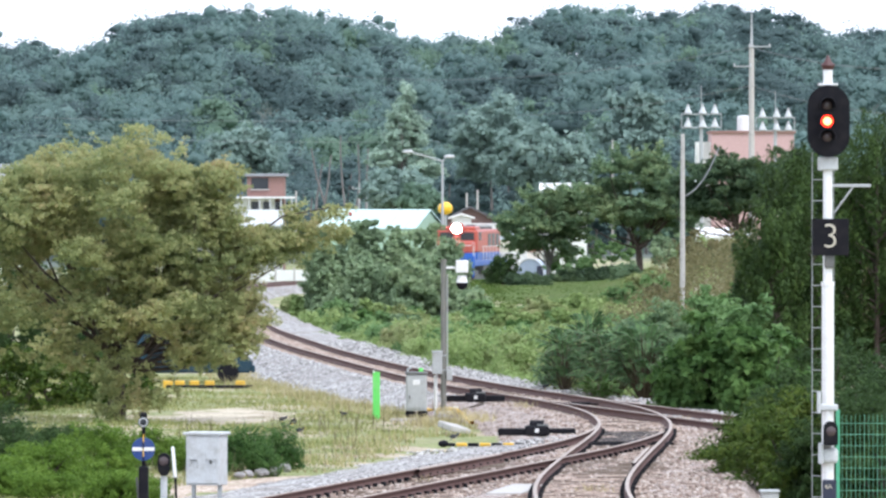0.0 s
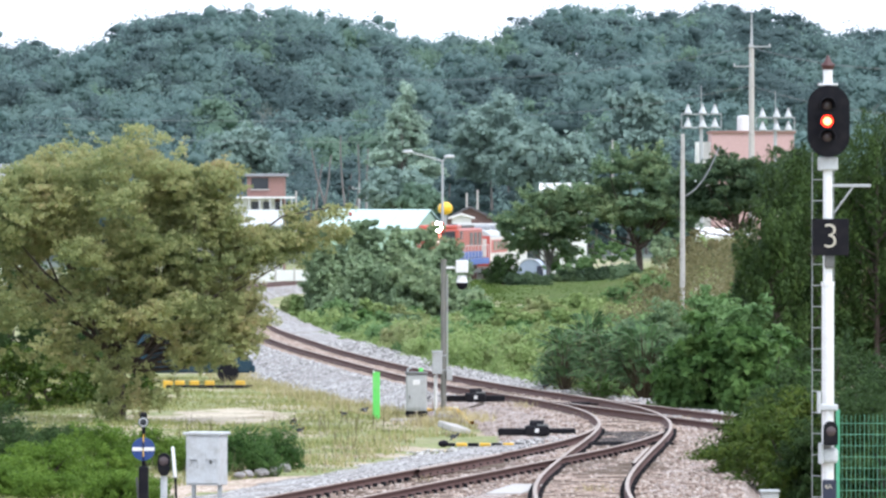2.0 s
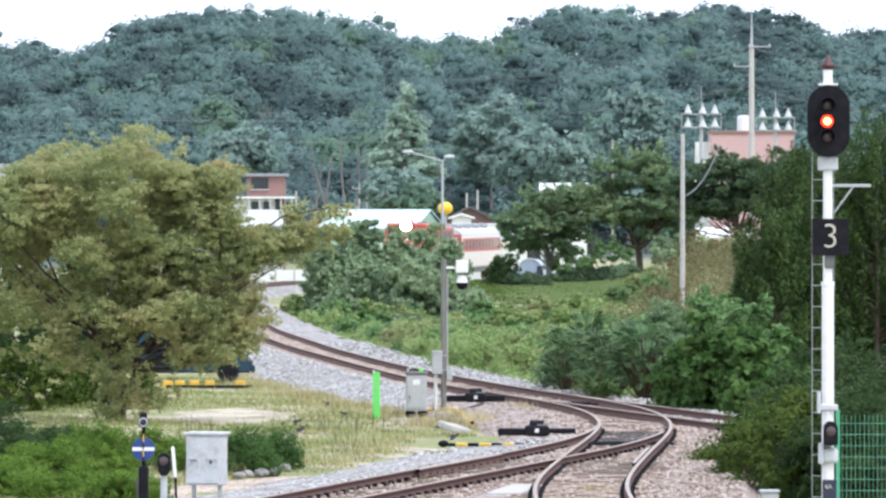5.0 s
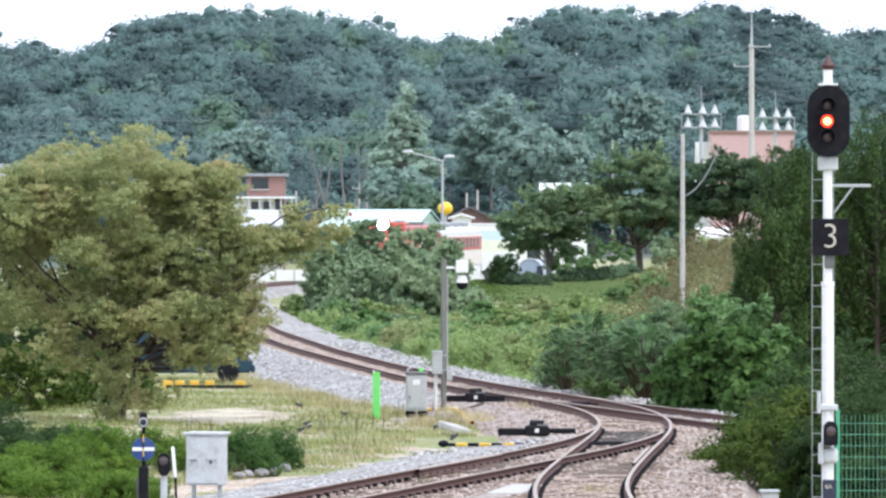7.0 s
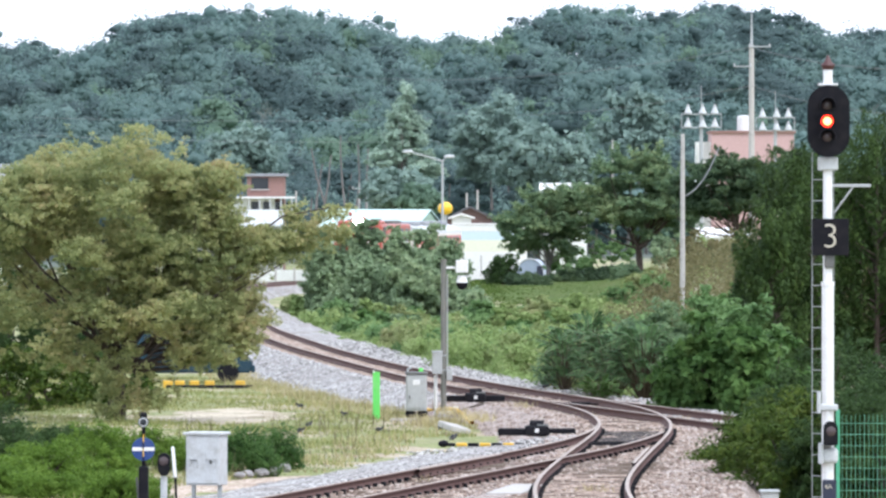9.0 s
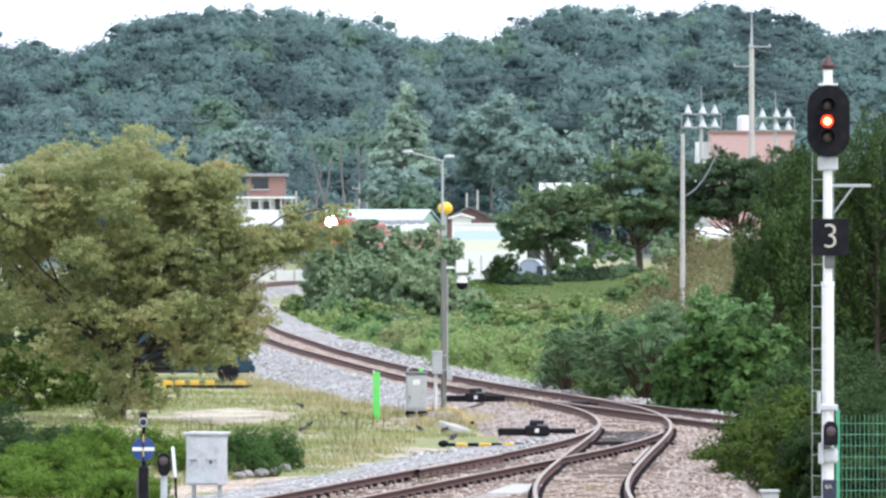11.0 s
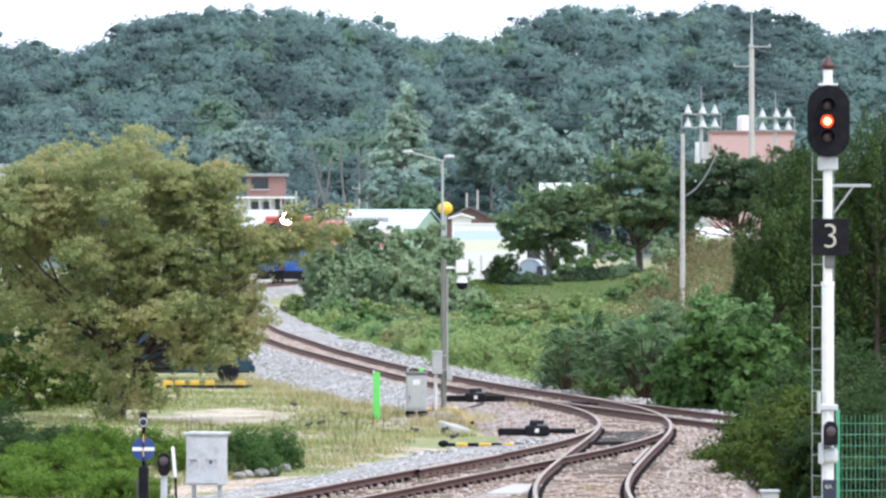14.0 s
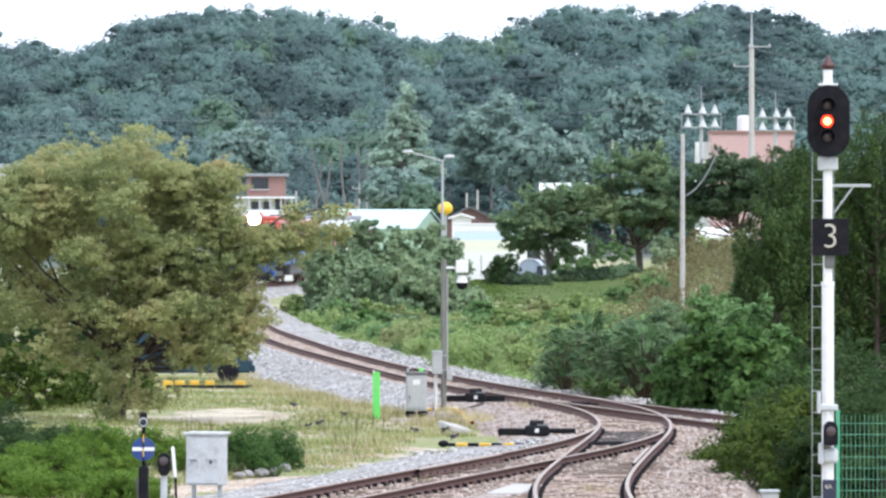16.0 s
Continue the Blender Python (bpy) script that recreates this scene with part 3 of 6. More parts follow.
stones("oily_stones", MAIN, -0.62, 0.62, 134.5, 142.5, 2600, OILY_STONE, "oil-blackened ballast stones under the switch blades")
stones("branch_stones", LEFT, -4.6, -1.0, 100, 140, 4600, PALE_STONE, "loose grey ballast stones beside the branch")
stones("crossing_stones", LEFT, -0.7, 3.0, 100, 135, 3000, RUST_STONE, "rust-stained ballast stones at the switch")


# ---- the train ----
def wheelset(parent, y, r=0.46):
    for sx in (-1, 1):
        w = part("wheel", rod(r, 0.13, (sx * 0.75 - 0.065, y, r), (0, 90, 0), seg=24), RUST, parent)
        part("tyre", rod(r + 0.03, 0.03, (sx * 0.70 - 0.015, y, r), (0, 90, 0), seg=24), STEEL, w)


def bogie(parent, y, axles, half):
    fr = box((0.16, half * 2, 0.3), (-1.0, y, 0.6), 0.03)
    box((0.16, half * 2, 0.3), (1.0, y, 0.6), 0.03, fr)
    box((2.0, 0.4, 0.25), (0, y, 0.65), 0.03, fr)
    bg = part("bogie", fr, DARK_GREY, parent)
    for a in axles:
        wheelset(bg, y + a)


def locomotive():
    """A diesel hood locomotive 20 m long; its front looks along -y."""
    th = empty("locomotive", "red and blue diesel locomotive with a lit headlight", "locomotive")
    part("underframe", box((3.0, 19.6, 0.35), (0, 0, 1.35), 0.05), DARK_GREY, th)
    part("fuel_tank", box((2.6, 5.0, 0.75), (0, 0, 0.85), 0.15), DARK_GREY, th)
    part("side_sill", box((3.06, 19.8, 0.42), (0, 0, 1.3), 0.04), LOCO_BLUE, th)
    part("nose_hood", box((2.7, 2.0, 0.85), (0, -8.75, 2.4), 0.16), LOCO_RED, th)
    part("nose_base", box((2.74, 2.05, 0.55), (0, -8.75, 1.75), 0.05), LOCO_BLUE, th)
    part("front_plate", box((3.0, 0.12, 1.55), (0, -9.9, 1.05), 0.04), LOCO_BLUE, th)
    cab = part("cab", box((2.95, 2.7, 1.62), (0, -6.45, 2.86), 0.14), LOCO_RED, th)
    part("cab_base", box((2.9, 2.6, 0.6), (0, -6.45, 1.75), 0.05), LOCO_BLUE, th)
    part("cab_roof", box((2.7, 2.7, 0.3), (0, -6.45, 3.76), 0.13), LOCO_RED, th)
    for sx in (-1, 1):
        part("windscreen", box((0.95, 0.05, 0.55), (sx * 0.75, -7.815, 3.2), 0.02), GLASS_DARK, cab)
        part("side_window", box((0.05, 1.3, 0.6), (sx * 1.485, -6.4, 3.2), 0.02), GLASS_DARK, cab)
    part("long_hood", box((2.3, 13.6, 2.1), (0, 2.1, 2.6), 0.14), LOCO_RED, th)
    part("hood_band", box((2.34, 13.5, 0.5), (0, 2.1, 1.78), 0.05), LOCO_BLUE, th)
    for y in (4.5, 6.2, 7.9):
        fan = part("roof_fan", rod(0.65, 0.2, (0, y, 3.64), seg=24), DARK_GREY, th)
        part("fan_guard", rod(0.5, 0.04, (0, y, 3.84), seg=24), GALV, fan)
    part("exhaust", box((0.6, 1.0, 0.35), (0, 0.5, 3.8), 0.05), BLACK, th)
    part("roof_box", box((1.5, 2.2, 0.35), (0, -3.4, 3.75), 0.08), ROOF_GREY, th)
    for y in (2.0, 4.5, 7.0):
        for sx in (-1, 1):
            part("grille", box((0.05, 1.6, 0.9), (sx * 1.17, y, 2.9), 0.02), DARK_GREY, th)
    hl = part("headlight", box((0.95, 0.3, 0.74), (0, -7.85, 3.74), 0.12), LOCO_RED, th)
    # lens larger than life: its lit face stands in for the lamp's glare
    part("lamp_lens", rod(0.34, 0.06, (0, -8.0, 3.76), (90, 0, 0), seg=28), HEADLAMP, hl, "bright white lit lens")
    part("snow_plough", box((2.8, 0.12, 0.5), (0, -10.15, 0.45), 0.03, turn=(-15, 0, 0)), BLACK, th)
    cp = part("coupler", box((0.3, 0.7, 0.3), (0, -10.3, 0.88), 0.05), RUST, th)
    for sx in (-1, 1):
        r = [[((sx * 1.45, -9.85, 1.5), 0.02), ((sx * 1.45, -9.85, 2.5), 0.02), ((sx * 1.3, -9.85, 2.55), 0.02), ((sx * 0.3, -9.85, 2.55), 0.02)],
             [((sx * 1.5, -4.9, 2.45), 0.02), ((sx * 1.5, 9.8, 2.45), 0.02)]] + [[((sx * 1.5, y, 1.5), 0.018), ((sx * 1.5, y, 2.45), 0.018)] for y in np.arange(-4.5, 9.9, 2.0)]
        part("handrail", tubes("handrail", r, 6), WHITE, th)
        part("step", box((0.5, 0.5, 0.5), (sx * 1.2, -9.5, 0.85), 0.03), DARK_GREY, th)
    bogie(th, -6.4, (-1.7, 0, 1.7), 2.3)
    bogie(th, 6.4, (-1.7, 0, 1.7), 2.3)
    return th


def coach():
    """A passenger coach 23 m long with a pale roof and a red window band."""
    th = empty("passenger_coach", "cream passenger coach with red window band and pale roof", "railway coach")
    part("body", box((3.0, 23.0, 2.3), (0, 0, 2.1), 0.12), COACH_CREAM, th)
    part("window_band", box((3.03, 22.6, 0.95), (0, 0, 2.55), 0.04), COACH_RED, th)
    prof = [(1.5 * math.cos(a), 3.2 + 0.62 * math.sin(a)) for a in np.linspace(0, math.pi, 13)]
    part("roof", outline(prof, 23.0, at=(0, -11.5, 0)), DIRTY_WHITE, th)
    for y in (-7.5, -2.5, 2.5, 7.5):
        part("roof_unit", box((1.7, 2.6, 0.3), (0, y, 3.87), 0.08), ROOF_GREY, th)
    for y in np.arange(-9.0, 9.1, 2.0):
        for sx in (-1, 1):
            part("window", box((0.05, 1.35, 0.7), (sx * 1.51, float(y), 2.6), 0.02), GLASS_DARK, th)
    for e in (-1, 1):
        part("end_panel", box((2.9, 0.08, 2.2), (0, e * 11.5, 2.2), 0.03), COACH_RED, th)
        for x in (-0.95, 0, 0.95):
            part("end_window", box((0.5, 0.05, 1.3), (x, e * 11.55, 2.45), 0.02), COACH_CREAM if x else DARK_GREY, th)
        part("gangway", box((1.0, 0.4, 2.0), (0, e * 11.7, 2.1), 0.06), DARK_GREY, th)
    part("skirt", box((2.7, 16, 0.5), (0, 0, 0.85), 0.06), DARK_GREY, th)
    bogie(th, -8.0, (-1.1, 1.1), 1.6)
    bogie(th, 8.0, (-1.1, 1.1), 1.6)
    return th


HEADLAMP = glowing("headlamp_glow", (1.0, 0.98, 0.9), 60.0)
loco, wagon = locomotive(), coach()


# ---- signals and boxes by the track ----
def starting_signal():
    """A tall white post with a dark round-ended head, a number board, a ladder and a small repeater."""
    th = empty("railway_signal", "white signal post with lit red lamp, ladder and number board", "railway signal", (5.448, 96, -0.35))
    part("post", rod(0.085, 3.85, (0, 0, 0), seg=20), WHITE, th)
    part("upper_post", rod(0.066, 3.05, (0, 0, 3.85), seg=20), WHITE, th)
    part("joint_collar", rod(0.095, 0.06, (0, 0, 3.82), seg=20), WHITE, th)
    cap = part("finial", rod(0.075, 0.06, (0, 0, 6.88), r2=0.1), PLUM, th, "dark red pointed cap")
    part("finial_rim", rod(0.105, 0.03, (0, 0, 6.94), r2=0.085), PLUM, cap)
    part("finial_tip", rod(0.07, 0.12, (0, 0, 6.97), r2=0.008), PLUM, cap)
    # the head: a capsule-shaped plate with three lamps
    hz = 6.15
    prof = [(0.3 * math.cos(a), 0.21 + 0.3 * math.sin(a)) for a in np.linspace(0, math.pi, 17)] + [(0.3 * math.cos(a), -0.21 + 0.3 * math.sin(a)) for a in np.linspace(math.pi, 2 * math.pi, 17)]
    head = part("signal_head", outline(prof, 0.06, at=(0, -0.2, hz), bevel=0.012), BLACK, th, "matt black rounded backboard")
    part("lamp_housing", box((0.3, 0.3, 0.75), (0, -0.02, hz), 0.05), BLACK, head)
    for dz, mat in ((0.225, LENS_DARK), (0.0, LENS_RED), (-0.22, LENS_DARK)):
        part("lens", ball(0.07 if mat is LENS_DARK else 0.088, (-0.02, -0.21, hz + dz), (1, 0.35, 1)), mat, head, "lit red lens" if mat is LENS_RED else "unlit lens")
        if mat is LENS_RED:
            part("lens_core", ball(0.055, (-0.02, -0.235, hz), (1, 0.35, 1)), LENS_CORE, head, "glowing orange core")
        hood = [[((-0.02 + 0.108 * math.cos(a), -0.2 - k, hz + dz + 0.108 * math.sin(a)), 0.009) for a in np.linspace(-0.3, math.pi + 0.3, 14)] for k in np.linspace(0, 0.2, 12)]
        part("visor", tubes("visor", hood, 5), BLACK, head)
    part("head_bracket", box((0.28, 0.2, 0.03), (0, 0, 6.67), 0.008), WHITE, th)
    part("lower_bracket", box((0.28, 0.22, 0.19), (0, 0, 5.55), 0.02), DIRTY_WHITE, th)
    arm = part("side_arm", box((0.62, 0.05, 0.045), (0.3, 0.05, 5.24), 0.008), GALV, th)
    part("arm_brace", tubes("brace", [[((0.09, 0.05, 4.85), 0.015), ((0.36, 0.05, 5.22), 0.015)]], 6), GALV, arm)
    bd = part("number_board", box((0.52, 0.03, 0.52), (0.03, -0.12, 4.51), 0.008), BLACK, th, "black board with a pale figure 3")
    cu = bpy.data.curves.new("figure", "FONT")
    cu.body, cu.size, cu.extrude, cu.offset, cu.align_x, cu.align_y = "3", 0.5, 0.004, -0.008, "CENTER", "CENTER"
    fig = new("figure", cu)
    fig.data.materials.append(CREAM)
    fig.parent = bd
    fig.matrix_basis = pose(0.03, -0.142, 4.51, 90, 0, 0)
    part("board_clamp", box((0.14, 0.2, 0.2), (0.02, 0, 4.17), 0.02), DARK_GREY, th)
    ld = part("ladder", tubes("ladder", [[((sx, 0.12, 0), 0.0065), ((sx, 0.12, 5.72), 0.0065)] for sx in (-0.215, 0.09)], 6), GALV, th, "galvanised ladder")
    for i in range(18):
        part("rung", tubes("rung", [[((-0.215, 0.12, 0.225 + 0.3 * i), 0.008), ((0.09, 0.12, 0.225 + 0.3 * i), 0.008)]], 5), GALV, ld)
    part("clamp", box((0.26, 0.24, 0.09), (0.01, 0, 2.1), 0.02), DIRTY_WHITE, th)
    part("clamp_bolt", rod(0.03, 0.3, (-0.13, -0.1, 2.02)), DIRTY_WHITE, th)
    rp = part("repeater_lamp", outline([(0.1 * math.cos(a), 0.06 + 0.1 * math.sin(a)) for a in np.linspace(0, math.pi, 9)] + [(-0.1, -0.18), (0.1, -0.18)], 0.22, at=(0.03, -0.3, 1.75), bevel=0.012), BLACK, th, "small black unlit lamp")
    part("lens", ball(0.07, (0.03, -0.3, 1.77), (1, 0.3, 1)), LENS_DARK, rp)
    part("repeater_bracket", box((0.24, 0.26, 0.22), (0.02, -0.05, 1.42), 0.05), DIRTY_WHITE, th)
    part("bracket_lug", box((0.07, 0.2, 0.3), (-0.1, -0.1, 1.45), 0.02), DIRTY_WHITE, th)
    tag = part("mast_plate", box((0.2, 0.03, 0.36), (0.02, -0.11, 0.9), 0.008), NAVY, th, "dark plate with a small pale mark")
    cu = bpy.data.curves.new("mark", "FONT")
    cu.body, cu.size, cu.extrude, cu.align_x, cu.align_y = "4A", 0.095, 0.003, "CENTER", "CENTER"
    mk = new("mark", cu)
    mk.data.materials.append(CREAM)
    mk.parent = tag
    mk.matrix_basis = pose(0.0, -0.13, 0.98, 90, 0, 0)
    return th


PLUM = painted("dark_red_cap", (0.07, 0.022, 0.02), (0.08, 0.04, 0.04), 0.4, 0.5)
CREAM = painted("cream_figure", (0.52, 0.48, 0.38), (0.5, 0.45, 0.35), 0.3, 0.6)
NAVY = painted("navy_plate", (0.02, 0.025, 0.05), (0.06, 0.06, 0.07), 0.3, 0.5)
LENS_DARK = painted("dark_lens", (0.07, 0.05, 0.05), (0.1, 0.08, 0.08), 0.3, 0.1)
LENS_RED = glowing("lit_red_lens", (1.0, 0.035, 0.012), 2.6)
LENS_CORE = glowing("lit_lens_core", (1.0, 0.42, 0.12), 4.0)
starting_signal()


def mesh_fence():
    at = (5.813, 99.8, -0.35)
    th = empty("mesh_fence", "green welded wire fence panel beside the signal", "fence", at)
    hh = 1.9
    for x in (0.0, 1.9):
        part("post", box((0.055, 0.055, hh + 0.05), (x, 0, (hh + 0.05) / 2), 0.008), MESH_GREEN, th)
    wire = bpy.data.meshes.new("wire")
    bm = rod(0.003, hh - 0.08, (0, 0, 0.06), seg=6)
    bm.to_mesh(wire)
    bm.free()
    wire.materials.append(WIRE_GREEN)
    for i in range(1, 29):
        part("wire", wire, None, th).matrix_basis = pose(0.065 * i, 0, 0)
    cross = bpy.data.meshes.new("cross_wire")
    bm = rod(0.0036, 1.9, (0, -0.008, 0), (0, 90, 0), seg=6)
    bm.to_mesh(cross)
    bm.free()
    cross.materials.append(WIRE_GREEN)
    for i in range(11):
        part("cross_wire", cross, None, th).matrix_basis = pose(0, 0, 0.1 + 0.165 * i)
    return th


mesh_fence()


def relay_box(name, label, at, size, leg, mat, cap=0.04):
    th = empty(name, label, "equipment box", at)
    w, dp, h = size
    part("body", box((w, dp, h), (0, 0, leg + h / 2), 0.012), mat, th)
    part("lid", box((w + cap * 2, dp + cap * 2, 0.045), (0, 0, leg + h + 0.0225), 0.012), mat, th)
    dr = part("door", box((w * 0.93, 0.02, h * 0.92), (0, -dp / 2 - 0.008, leg + h / 2), 0.006), mat, th)
    part("handle", box((0.025, 0.03, 0.13), (-w * 0.36, -dp / 2 - 0.03, leg + h * 0.46), 0.006), GREY, dr)
    part("latch", box((0.13, 0.025, 0.02), (-w * 0.28, -dp / 2 - 0.026, leg + h * 0.5), 0.004), DARK_GREY, dr)
    part("hasp", box((0.15, 0.02, 0.03), (w * 0.26, -dp / 2 - 0.022, leg + h * 0.52), 0.004), GREY, dr)
    part("padlock", box((0.04, 0.03, 0.06), (w * 0.26, -dp / 2 - 0.035, leg + h * 0.47), 0.008), DARK_GREY, dr)
    for sx in (-0.3, 0.27):
        part("strap", box((w * 0.3, 0.012, 0.014), (sx * w, -dp / 2 - 0.022, leg + h * 0.5), 0.003), GREY, dr)
        for ex, ez in ((-0.15, 0.07), (0.15, -0.07)):
            part("strap_end", box((0.014, 0.012, 0.14), ((sx + ex) * w, -dp / 2 - 0.022, leg + h * (0.5 + ez)), 0.003), GREY, dr)
    for sz in (0.3, 0.7):
        part("hinge", rod(0.012, 0.08, (-w * 0.47, -dp / 2 - 0.014, leg + h * sz)), GREY, dr)
    for sx in (-1, 1):
        part("leg", box((0.06, 0.06, leg), (sx * (w / 2 - 0.06), 0, leg / 2), 0.005), GALV, th)
    return th


relay_box("relay_box", "dirty white metal relay box on short legs", (-3.766, 108.11, -0.45), (0.56, 0.42, 0.8), 0.6, DIRTY_WHITE).rotation_euler = (0, 0, radians(-17))


def disc_marker():
    th = empty("points_indicator", "black points indicator with blue disc, white bar and lamp", "railway signal", (-4.887, 110.65, -0.45))
    part("post", rod(0.03, 1.5, (0, 0, 0), seg=12), BLACK, th)
    part("base", box((0.16, 0.2, 0.7), (0, 0, 0.45), 0.03), BLACK, th)
    ds = part("disc", rod(0.19, 0.02, (0, -0.06, 1.08), (90, 0, 0), seg=32), BLUE, th, "blue round disc")
    part("bar", box((0.36, 0.012, 0.06), (0, -0.088, 1.08), 0.003), WHITE, ds, "white bar")
    for i in range(5):
        part("front_rod", rod(0.01, 0.12, (0.0, -0.105, 0.84 + 0.12 * i), seg=10), YELLOW if i % 2 else BLACK, th, "striped yellow and black rod")
    lm = part("lamp", rod(0.085, 0.16, (0, 0.04, 1.52), (90, 0, 0), seg=20), BLACK, th)
    part("lamp_rim", tubes("rim", [[((0.065 * math.cos(a), -0.13, 1.52 + 0.065 * math.sin(a)), 0.012) for a in np.linspace(0, 6.3, 20)]], 6), DIRTY_WHITE, lm, "pale lamp rim")
    part("lens", ball(0.05, (0, -0.12, 1.52), (1, 0.4, 1)), GLASS_DARK, lm)
    part("lamp_top", box((0.12, 0.14, 0.1), (0, -0.02, 1.63), 0.03), BLACK, lm)
    part("lever", tubes("lever", [[((-0.07, 0.0, 0.2), 0.025), ((-0.11, -0.1, 0.62), 0.018)]], 6), DARK_GREY, th)
    return th


disc_marker()


def dwarf_signal():
    th = empty("dwarf_signal", "black dwarf signal on a grey post", "railway signal", (-4.506, 109.46, -0.45))
    part("post", rod(0.055, 0.68, (0, 0, 0), seg=16), DIRTY_WHITE, th)
    hd = part("head", outline([(0.1 * math.cos(a), 0.1 + 0.1 * math.sin(a)) for a in np.linspace(0, math.pi, 11)] + [(-0.1, -0.08), (-0.05, -0.17), (0.05, -0.17), (0.1, -0.08)], 0.18, at=(0, -0.09, 0.86), bevel=0.012), BLACK, th)
    part("lens", ball(0.075, (0, -0.1, 0.93), (1, 0.25, 1)), LENS_DARK, hd)
    return th


dwarf_signal()
stake = empty("marker_stake", "leaning black stake with a white top", "stake", (-4.261, 108.11, -0.45))
part("shaft", tubes("shaft", [[((0.03, 0, -0.1), 0.02), ((-0.01, 0, 0.75), 0.02)]], 8), BLACK, stake)
part("tip", tubes("tip", [[((-0.01, 0, 0.72), 0.03), ((-0.05, 0, 1.2), 0.025), ((-0.05, 0, 1.21), 0.002)]], 8), WHITE, stake)


def camera_mast():
    th = empty("camera_mast", "olive-grey steel mast with a white camera box and dome", "camera mast", (0.013, 161.59, -0.45))
    top = 3.72
    part("mast", rod(0.068, top, (0, 0, 0), seg=20), POLE, th)
    part("cap", rod(0.075, 0.03, (0, 0, top)), POLE, th)
    part("arm", tubes("arm", [[((0, 0, 3.55), 0.032), ((0.45, 0, 3.55), 0.032)]], 10), WHITE, th)
    part("camera_box", box((0.3, 0.32, 0.3), (0.44, 0, 3.58), 0.025), WHITE, th, "white square housing")
    dm = part("dome_collar", rod(0.14, 0.17, (0.44, 0, 3.2), r2=0.1, seg=24), WHITE, th)
    part("dome", ball(0.135, (0.44, 0, 3.17), (1, 1, 1.05)), BLACK, dm, "dark smoked dome")
    part("conduit", tubes("conduit", [[((0.09, -0.04, 0.9), 0.018), ((0.09, -0.04, 3.4), 0.018)]], 6), GREY, th)
    bx = part("junction_box", box((0.24, 0.16, 0.52), (-0.15, -0.12, 1.28), 0.015), GREY, th)
    part("junction_lid", box((0.27, 0.19, 0.04), (-0.15, -0.12, 1.56), 0.012), DIRTY_WHITE, bx)
    part("small_box", box((0.14, 0.12, 0.26), (0.14, -0.05, 1.0), 0.012), GREY, th)
    for z in (1.1, 1.45):
        part("band", rod(0.076, 0.03, (0, 0, z), seg=20), GALV, th)
    part("footing", box((0.42, 0.42, 0.2), (0, 0, 0.02), 0.03), CONCRETE, th)
    return th


camera_mast()
pipe = empty("white_pipe", "thin white vertical conduit post", "pipe", (-0.175, 161.59, -0.45))
part("pipe_shaft", rod(0.045, 1.0, (0, 0, 0), seg=14), WHITE, pipe)
cab = empty("signal_cabinet", "grey steel signal cabinet on black feet", "equipment cabinet", (-0.63, 160.74, -0.45))
part("body", box((0.5, 0.4, 0.86), (0, 0, 0.6), 0.03), GREY, cab)
part("hood", box((0.54, 0.46, 0.07), (0, 0, 1.06), 0.03), DARK_GREY, cab)
part("door", box((0.42, 0.02, 0.68), (0, -0.205, 0.58), 0.008), GREY, cab)
part("notice", box((0.17, 0.008, 0.12), (0, -0.222, 0.85), 0.002), WHITE, cab, "white notice")
part("handle", box((0.03, 0.03, 0.09), (-0.16, -0.225, 0.5), 0.006), DARK_GREY, cab)
for sx in (-0.14, 0.14):
    part("foot", ball(0.13, (sx, -0.05, 0.1), (1, 1, 0.85)), BLACK, cab)
part("elbow", tubes("elbow", [[((-0.2, 0.1, 1.06), 0.03), ((-0.2, 0.1, 1.16), 0.03), ((-0.12, 0.1, 1.2), 0.03)]], 8), DIRTY_WHITE, cab)
mark = empty("green_marker_post", "flat lime green marker post with a white edge", "marker post", (-1.588, 161.47, -0.5))
part("board", box((0.17, 0.05, 1.15), (0, 0, 0.55), 0.012), LIME, mark)
part("edge", box((0.05, 0.055, 0.05), (-0.06, 0, 1.13), 0.008), WHITE, mark)

rear = empty("green_marker_post", "flat lime green marker post behind the grey cabinet", "marker post", (-0.54, 166, -0.5))
part("board", box((0.11, 0.05, 1.1), (0, 0, 0.55), 0.012), LIME, rear)


def point_machine(at, turn, length):
    th = empty("point_machine", "black point machine with a long drive beam on the ballast", "point machine", at, turn, "point machines")
    part("case", box((0.5, 0.5, 0.22), (0, 0, 0.11), 0.05), BLACK, th)
    part("motor", rod(0.11, 0.3, (-0.15, 0, 0.22), (0, 90, 0), seg=18), BLACK, th)
    part("lid", box((0.24, 0.3, 0.06), (0.12, 0, 0.22), 0.02), DARK_GREY, th)
    part("drive_beam", box((length, 0.16, 0.15), (0, 0.02, 0.085), 0.03), BLACK, th)
    part("plate", box((0.08, 0.01, 0.08), (0, -0.255, 0.12), 0.002), WHITE, th)
    return th


point_machine((1.95, 140.97, -0.2), 0, 1.62)
point_machine((0.784, 162.27, -0.12), 0, 1.4)
hose = empty("cable_cover", "black and yellow striped cable cover on the ground", "cable cover", (1.09, 136.19, -0.24))
for i in range(13):
    part("segment", box((0.22, 0.12, 0.07), (-0.95 + 0.235 * i, 0.02 * (i % 3), 0.03), 0.02), YELLOW if i % 2 else BLACK, hose)
part("end_knob", ball(0.09, (-1.08, 0, 0.05), (1.2, 1, 0.8)), BLACK, hose)
